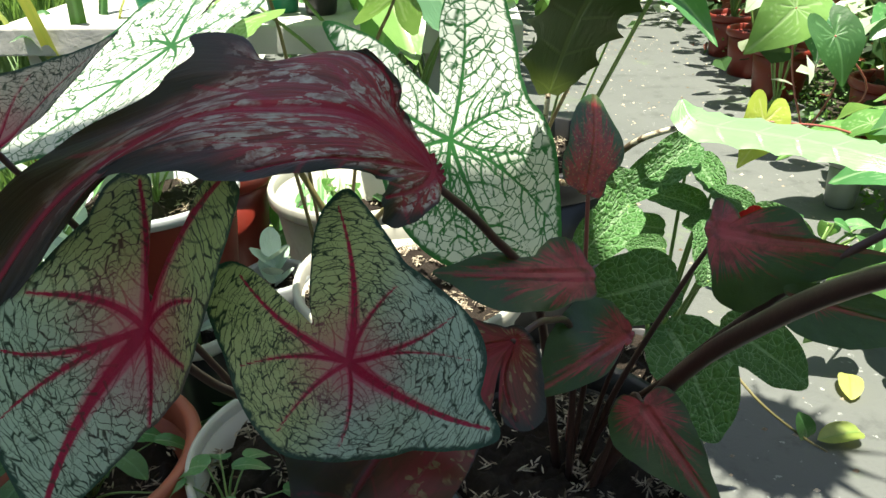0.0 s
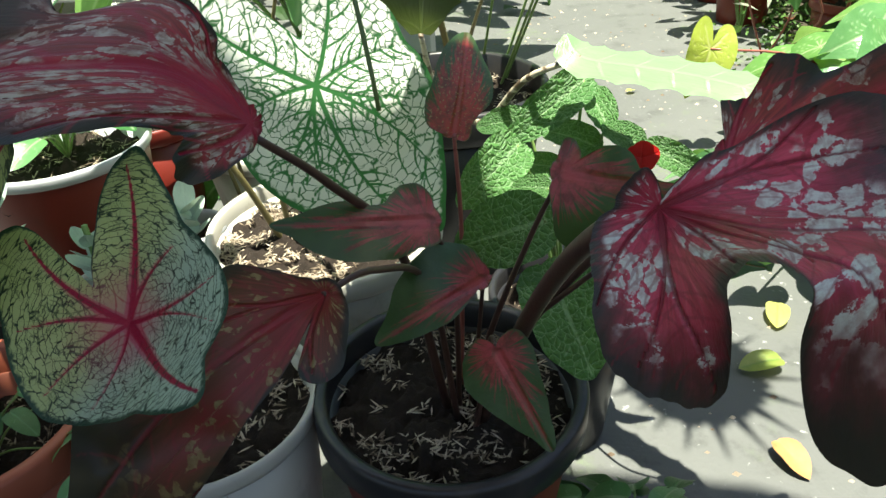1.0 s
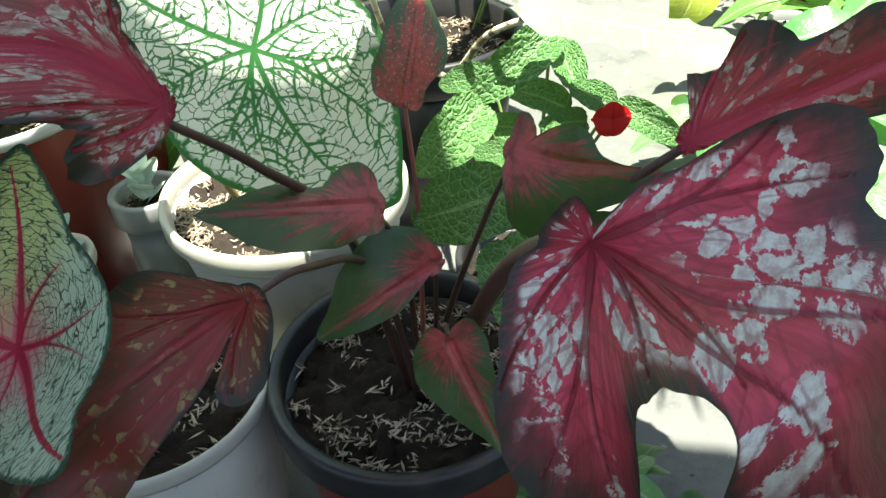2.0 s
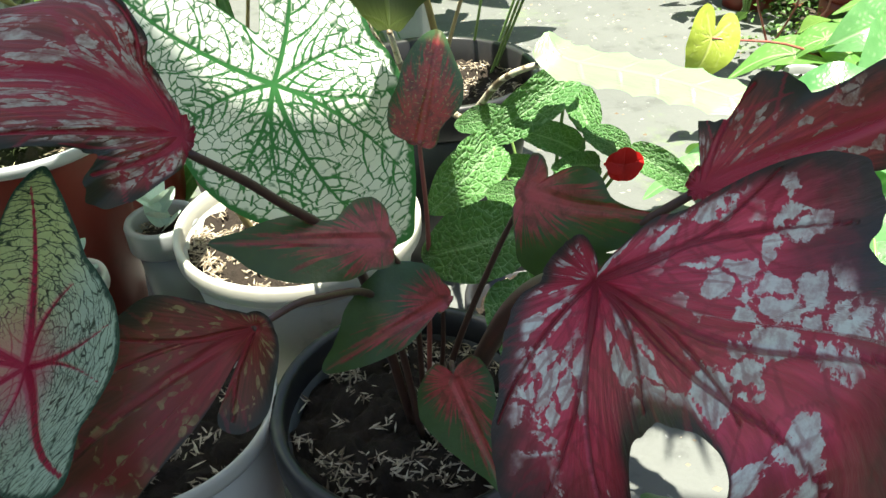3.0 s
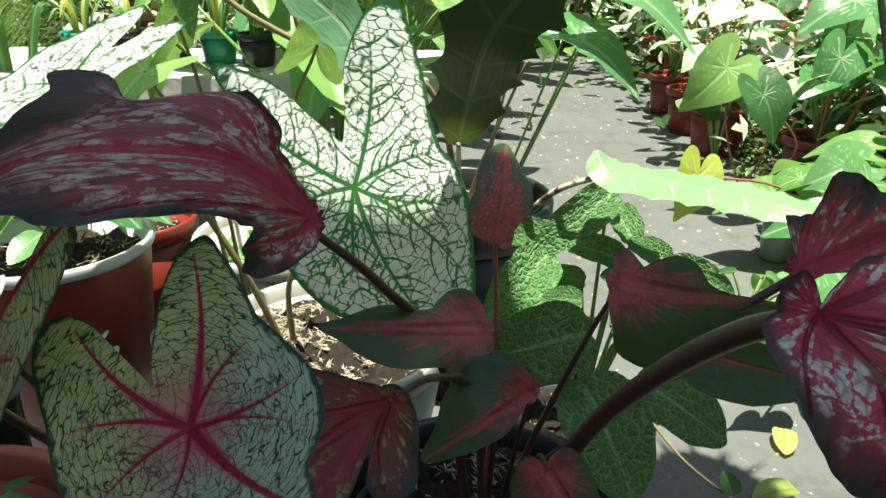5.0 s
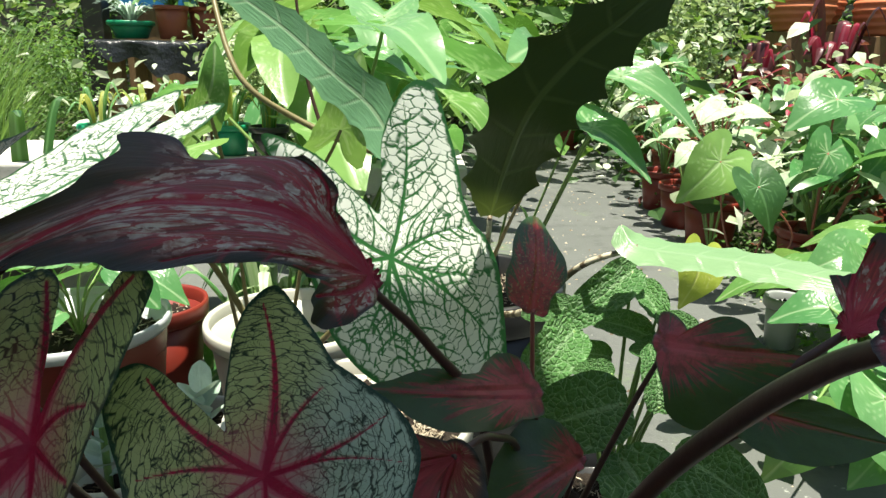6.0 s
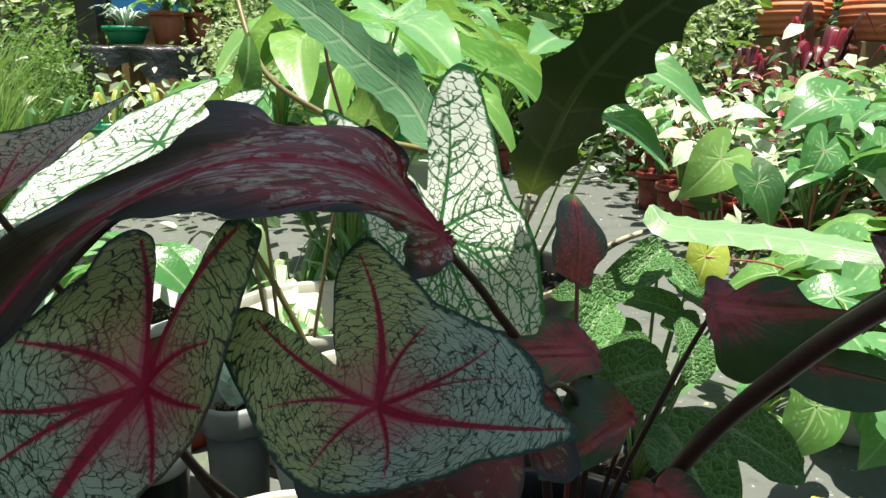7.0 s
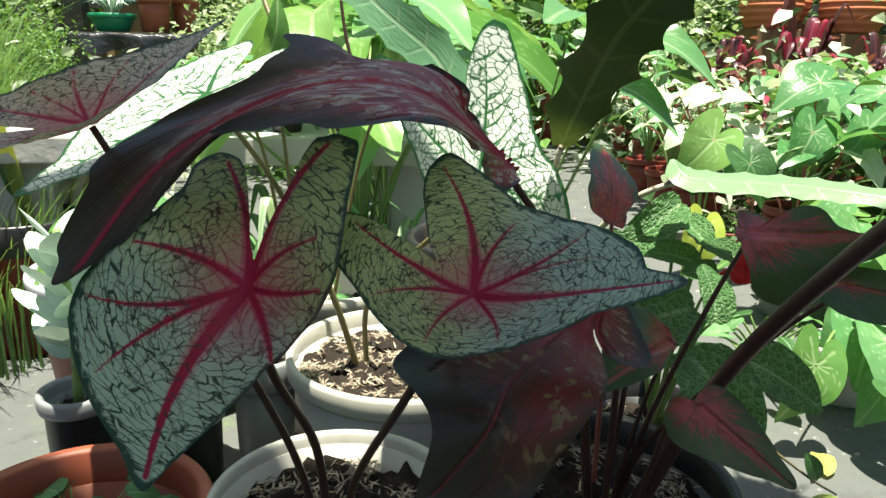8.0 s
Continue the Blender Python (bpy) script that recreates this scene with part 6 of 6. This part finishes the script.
for p, h, u, sz in (((1.090, 1.815, 0.544), (-0.043, -0.049, -0.120), (0.1, -0.85, 0.45), 0.135), ((1.072, 1.784, 0.621), (-0.146, -0.03, -0.05), (0.1, -0.5, 0.9), 0.15), ((1.135, 1.65, 0.511), (-0.066, -0.034, -0.066), (0.1, -0.7, 0.6), 0.10), ((1.013, 1.686, 0.500), (-0.062, -0.043, -0.10), (0.1, -0.8, 0.5), 0.118), ((1.22, 1.74, 0.60), (0.6, -0.4, 0.1), (-0.2, -0.4, 0.9), 0.12)):
    place_leaf(HEART_AROID, big, p, h, u, sz)
    part("petiole", tube("petiole", [(0, 0, 0), tuple((Vector(p) - big.location) * 0.55 + Vector((0, 0, 0.05))), tuple(Vector(p) - big.location)], 0.004, 0.0025, 12, 6), STALK_RED, big)
yel = thing("philodendron_plant", (0.95, 1.35, GROUND), "philodendron with a yellowing leaf on a red stalk", "philodendron")
for p, h, u, sz, me in (((0.567, 1.292, 0.340), (-0.044, -0.055, -0.127), (0.2, -0.9, 0.3), 0.098, HEART_YELLOW), ((0.83, 1.30, 0.30), (0.3, -0.5, -0.3), (0.0, -0.5, 0.9), 0.12, HEART_LIME), ((0.90, 1.22, 0.27), (0.1, -0.7, -0.3), (0.1, -0.5, 0.9), 0.12, HEART_AROID)):
    place_leaf(me, yel, p, h, u, sz)
    part("petiole", tube("petiole", [(0, 0, 0), tuple((Vector(p) - yel.location) * 0.5 + Vector((0, 0, 0.06))), tuple(Vector(p) - yel.location)], 0.0035, 0.002, 12, 6), STALK_RED, yel)
veined = thing("philodendron_plant", (0.88, 1.78, GROUND), "philodendron with lime and white-veined heart leaves", "philodendron")
for p, h, u, sz, me, bow in (((0.721, 1.612, 0.488), (-0.103, -0.040, -0.095), (0.3, -0.7, 0.6), 0.135, HEART_LIME, (-0.05, -0.05)), ((0.785, 1.653, 0.459), (0.016, -0.039, -0.070), (0.1, -0.9, 0.4), 0.10, HEART_VEINED, (0.03, -0.06)), ((0.784, 1.546, 0.442), (0.041, -0.047, -0.096), (0.1, -0.8, 0.5), 0.115, HEART_DEEP, (0.06, -0.10))):
    rise = Vector(p) - veined.location
    place_leaf(me, veined, p, h, u, sz)
    part("petiole", tube("petiole", [(0, 0, 0), (rise.x * 0.4 + bow[0], rise.y * 0.4 + bow[1], rise.z * 0.55), tuple(rise)], 0.0028, 0.0017, 12, 6), STALK_RED, veined)
near = thing("philodendron_plant", (0.68, 0.97, GROUND + 0.07), "heart-leaved climber in a speckled white pot", "philodendron")
# The last three leaves are added to throw shade on the path below.
for p, h, u, sz, me in (((0.512, 0.795, 0.278), (-0.055, -0.045, -0.094), (0.25, -0.8, 0.45), 0.095, HEART_LIME), ((0.680, 0.974, 0.279), (-0.054, -0.033, -0.058), (0.1, -0.8, 0.5), 0.085, HEART_AROID), ((0.631, 0.809, 0.233), (-0.047, -0.027, -0.037), (0.1, -0.6, 0.8), 0.07, HEART_AROID), ((0.64, 0.88, 0.30), (-0.3, -0.5, -0.3), (0.0, -0.5, 0.9), 0.11, HEART_AROID), ((0.74, 0.92, 0.26), (0.4, -0.6, -0.4), (0.1, -0.5, 0.9), 0.10, HEART_AROID), ((0.70, 1.08, 0.33), (-0.6, 0.2, -0.1), (0.1, -0.4, 0.9), 0.10, HEART_AROID), ((0.63, 0.82, 0.30), (-0.2, -0.5, -0.3), (0.1, -0.5, 0.9), 0.10, HEART_AROID), ((0.62, 0.74, 0.25), (0.2, -0.6, -0.3), (0.1, -0.5, 0.9), 0.09, HEART_DEEP), ((0.68, 0.86, 0.34), (0.5, -0.4, -0.2), (0.0, -0.5, 0.9), 0.11, HEART_AROID)):
    place_leaf(me, near, p, h, u, sz)
    part("petiole", tube("petiole", [(0, 0, 0), tuple((Vector(p) - near.location) * 0.5 + Vector((0, 0, 0.05))), tuple(Vector(p) - near.location)], 0.003, 0.0018, 12, 6), STALK_GREEN, near)
pot("plant_pot", (0.78, 1.36, GROUND), 0.036, 0.11, GREY_PLASTIC, "small grey pot beside the path", 0.005, 0.8, soil=0.09, seed=140)

bushy("plant", (0.92, 1.30, GROUND), "bushy heart-leaved aroid beside the path", "houseplant", [HEART_LIME, HEART_AROID], 20, 0.26, 0.20, 0.10, seed=142)
bushy("plant", (0.57, 1.02, GROUND), "low dark green leafy plant at the edge of the path", "houseplant", [OVAL_DEEP, HEART_AROID, OVAL_AROID], 22, 0.13, 0.12, 0.055, seed=143)
speckled = pot("plant_pot", (0.68, 0.97, GROUND), 0.060, 0.095, WHITE_PLASTIC, "white pot with red speckles holding a climber", 0.004, 0.8, soil=0.075, seed=141)
for i in range(26):
    a, z = 3.4 + 1.9 * math.sin(i * 7.7), 0.02 + 0.055 * abs(math.sin(i * 3.1))
    dab = part("speckle", lathe("speckle", [(0.0003, 0.001), (0.0035, 0.0), (0.0003, -0.001)], 8), PETAL, speckled)
    dab.matrix_local = pose((0.0485 + 0.12 * z) * math.cos(a), (0.0485 + 0.12 * z) * math.sin(a), z, 0, 90, math.degrees(a))
glare = thing("variegated_plant", (0.90, 2.02, GROUND), "plant with white variegated leaves beside the path", "houseplant")
for i, (p, h, sz) in enumerate((((0.87, 2.0, 0.575), (-0.7, -0.3, -0.3), 0.075), ((0.93, 1.98, 0.565), (0.7, -0.3, 0.1), 0.085), ((0.80, 2.0, 0.46), (-0.6, -0.3, -0.4), 0.07), ((0.84, 1.97, 0.47), (0.2, -0.6, -0.4), 0.07), ((0.95, 2.02, 0.50), (0.5, -0.5, -0.2), 0.07), ((0.78, 2.05, 0.50), (-0.8, 0.1, 0.0), 0.06))):
    place_leaf(HEART_PALE, glare, p, h, (0.1, -0.45, 0.9), sz)
    part("petiole", tube("petiole", [(0, 0, 0), tuple((Vector(p) - glare.location) * 0.55 + Vector((0, 0, 0.05))), tuple(Vector(p) - glare.location)], 0.003, 0.0018, 12, 6), STALK_GREEN, glare)

# ---- bromeliads and ribbed orange jars at the back ----
for i, (x, y, h) in enumerate(((2.14, 3.7, 0.72), (1.84, 3.9, 0.50), (2.55, 3.6, 0.56))):
    strappy("bromeliad", (x, y, GROUND + 0.12), "bromeliad with wine-red strap leaves", "bromeliad", [BROMELIAD_DARK, BROMELIAD, BROMELIAD_DARK], 18, h, 0.20, 0.034, 150 + i, 0.25)
k = Mat("orange_clay")
o = k.coord("Object")
ORANGE = k.finish(k.mix(k.noise(o, 7.0, 5.0), (0.50, 0.13, 0.05), (0.68, 0.24, 0.11)), 0.7, k.bump(k.noise(o, 40.0, 3.0), 0.3, 0.004))


def jar(place, r, h):
    ob = thing("clay_jar", place, "ribbed orange clay jar on a stand", "jar")
    pr = [(0.001, 0.0), (r * 0.6, 0.0)]
    for i in range(33):
        f = i / 32
        pr.append((r * (0.6 + 0.42 * math.sin(math.pi * (0.12 + 0.76 * f))) * (1 + 0.03 * math.sin(f * 44)), 0.004 + h * f))
    pr += [(r * 0.62, h), (r * 0.58, h * 0.9), (0.001, h * 0.85)]
    part("body", lathe("body", pr, 48), ORANGE, ob)
    box("stand", (r * 1.5, r * 1.5, place[2] - GROUND), WOOD, ob, (0, 0, -(place[2] - GROUND) / 2 - 0.002))
    return ob


for x, y, z, r, h in ((2.42, 4.6, 0.86, 0.19, 0.30), (2.98, 4.6, 0.84, 0.20, 0.32), (2.72, 5.0, 0.92, 0.18, 0.28)):
    jar((x, y, z), r, h)

# ---- masses of foliage that close the garden ----
thicket("foliage", "dense mixed green foliage at the back of the garden", BUSH, [((0.4, 5.7, 1.0), (2.8, 0.4, 1.0), 16000), ((-2.6, 3.6, 0.9), (0.6, 1.6, 0.8), 4500), ((3.6, 3.0, 0.9), (0.5, 1.8, 0.8), 5000)], 0.060, 160)
thicket("foliage", "sunlit pale foliage at the back of the garden", BUSH_PALE, [((0.4, 5.2, 0.8), (1.9, 0.3, 0.7), 3500), ((1.55, 4.3, 0.6), (0.25, 0.4, 0.5), 2500), ((2.2, 2.9, 0.32), (0.7, 0.7, 0.16), 4500), ((-2.2, 3.0, 0.7), (0.4, 1.0, 0.5), 1800)], 0.050, 161)
thicket("foliage", "foliage low in the garden, its shade put into the dark colour", BUSH_SHADED, [((0.3, 6.1, 0.9), (3.6, 0.3, 1.1), 9000), ((1.9, 2.6, 0.2), (0.8, 1.2, 0.10), 3500), ((-0.2, 2.9, 0.25), (0.3, 0.5, 0.10), 900)], 0.075, 162)
thicket("foliage", "reddish leaves among the pots", BUSH_RED, [((2.1, 3.4, 0.36), (0.6, 0.4, 0.14), 900), ((1.5, 2.4, 0.30), (0.5, 0.7, 0.10), 500)], 0.05, 163)
thicket("foliage", "broad bright leaves in front of the back hedge", BUSH, [((0.3, 4.7, 0.75), (1.3, 0.3, 0.45), 1500), ((-1.0, 5.3, 1.1), (0.8, 0.3, 0.4), 500)], 0.13, 165)
thicket("foliage", "white-edged small leaves among the pots", BUSH_WHITE, [((1.35, 2.35, 0.42), (0.35, 0.5, 0.14), 320), ((1.9, 2.6, 0.34), (0.4, 0.5, 0.10), 240), ((1.1, 3.4, 0.45), (0.25, 0.4, 0.16), 300), ((-0.9, 2.6, 0.35), (0.25, 0.3, 0.15), 300)], 0.055, 166)
thicket("moss", "small weeds and moss along the path edge", BUSH, [((0.92 + 0.11 * i, 1.45 + 0.9 * i, 0.15), (0.08, 0.42, 0.02), 700) for i in range(4)], 0.016, 164, "moss")
bm = bmesh.new()
for x, y, rz, w in ((0, 6.6, 0, 9.0), (-3.6, 2.6, 90, 8.0), (4.4, 2.6, 90, 8.0)):
    bmesh.ops.create_cube(bm, size=1, matrix=pose(x, y, 1.2, 0, 0, rz) @ Matrix.Diagonal((w, 0.1, 2.4, 1)))
k = Mat("dark_fence")
o = k.coord("Object")
tagged(part("wall_garden", bm, k.finish(k.mix(k.noise(k.scaled(o, (6, 6, 0.4)), 3.0, 4.0), (0.03, 0.032, 0.03), (0.10, 0.095, 0.085)), 0.8)), "dark weathered boundary wall behind the plants", "wall", kind="structure")

# ---- fallen leaves and specks on the path ----
YELLOW_FALL = pattern("fallen_leaf", YELLOW_STRAP, OVATE, 0.1, 0.15, 8, 28, fan=False)
k = Mat("dry_brown_leaf")
BROWN = k.finish(k.mix(k.noise(k.coord("Object"), 5.0, 4.0), (0.28, 0.13, 0.04), (0.45, 0.24, 0.09)), 0.7)
BROWN_FALL = pattern("dry_leaf", BROWN, OVATE, 0.15, 0.2, 8, 28, fan=False)
for x, y, a, sz, me, txt in ((0.49, 0.67, 100, 0.055, YELLOW_FALL, "fallen yellow leaf on the path"), (0.53, 0.78, 160, 0.05, YELLOW_FALL, "fallen yellow leaf on the path"), (0.44, 0.54, 200, 0.05, BROWN_FALL, "curled brown leaf on the path"), (0.66, 1.15, 40, 0.03, BROWN_FALL, "curled brown leaf on the path"), (0.50, 1.60, 300, 0.025, YELLOW_FALL, "fallen yellow leaf on the path")):
    ob = new("fallen_leaf", me)
    ob.matrix_world = pose(x, y, GROUND + 0.004 + sz * 0.15, 0, 0, a) @ Matrix.Diagonal((sz, sz, sz, 1))
    tagged(ob, txt, "fallen leaf")
rng = np.random.default_rng(7)
V, Fc = [], []
for i in range(700):
    x, y, s = rng.uniform(0.1, 0.9), rng.uniform(0.3, 4.2), rng.uniform(0.0015, 0.006)
    b = len(V)
    V += [(x - s, y, GROUND), (x, y - s * 0.7, GROUND), (x + s, y, GROUND), (x, y + s * 0.7, GROUND), (x, y, GROUND + s * 0.7)]
    Fc += [(b, b + 1, b + 4), (b + 1, b + 2, b + 4), (b + 2, b + 3, b + 4), (b + 3, b, b + 4)]
me = bpy.data.meshes.new("grit")
me.from_pydata(V, [], Fc)
tagged(part("grit", me, husk_mat("pale_grit")), "pale grit and petals strewn over the path", "grit", kind="stuff")
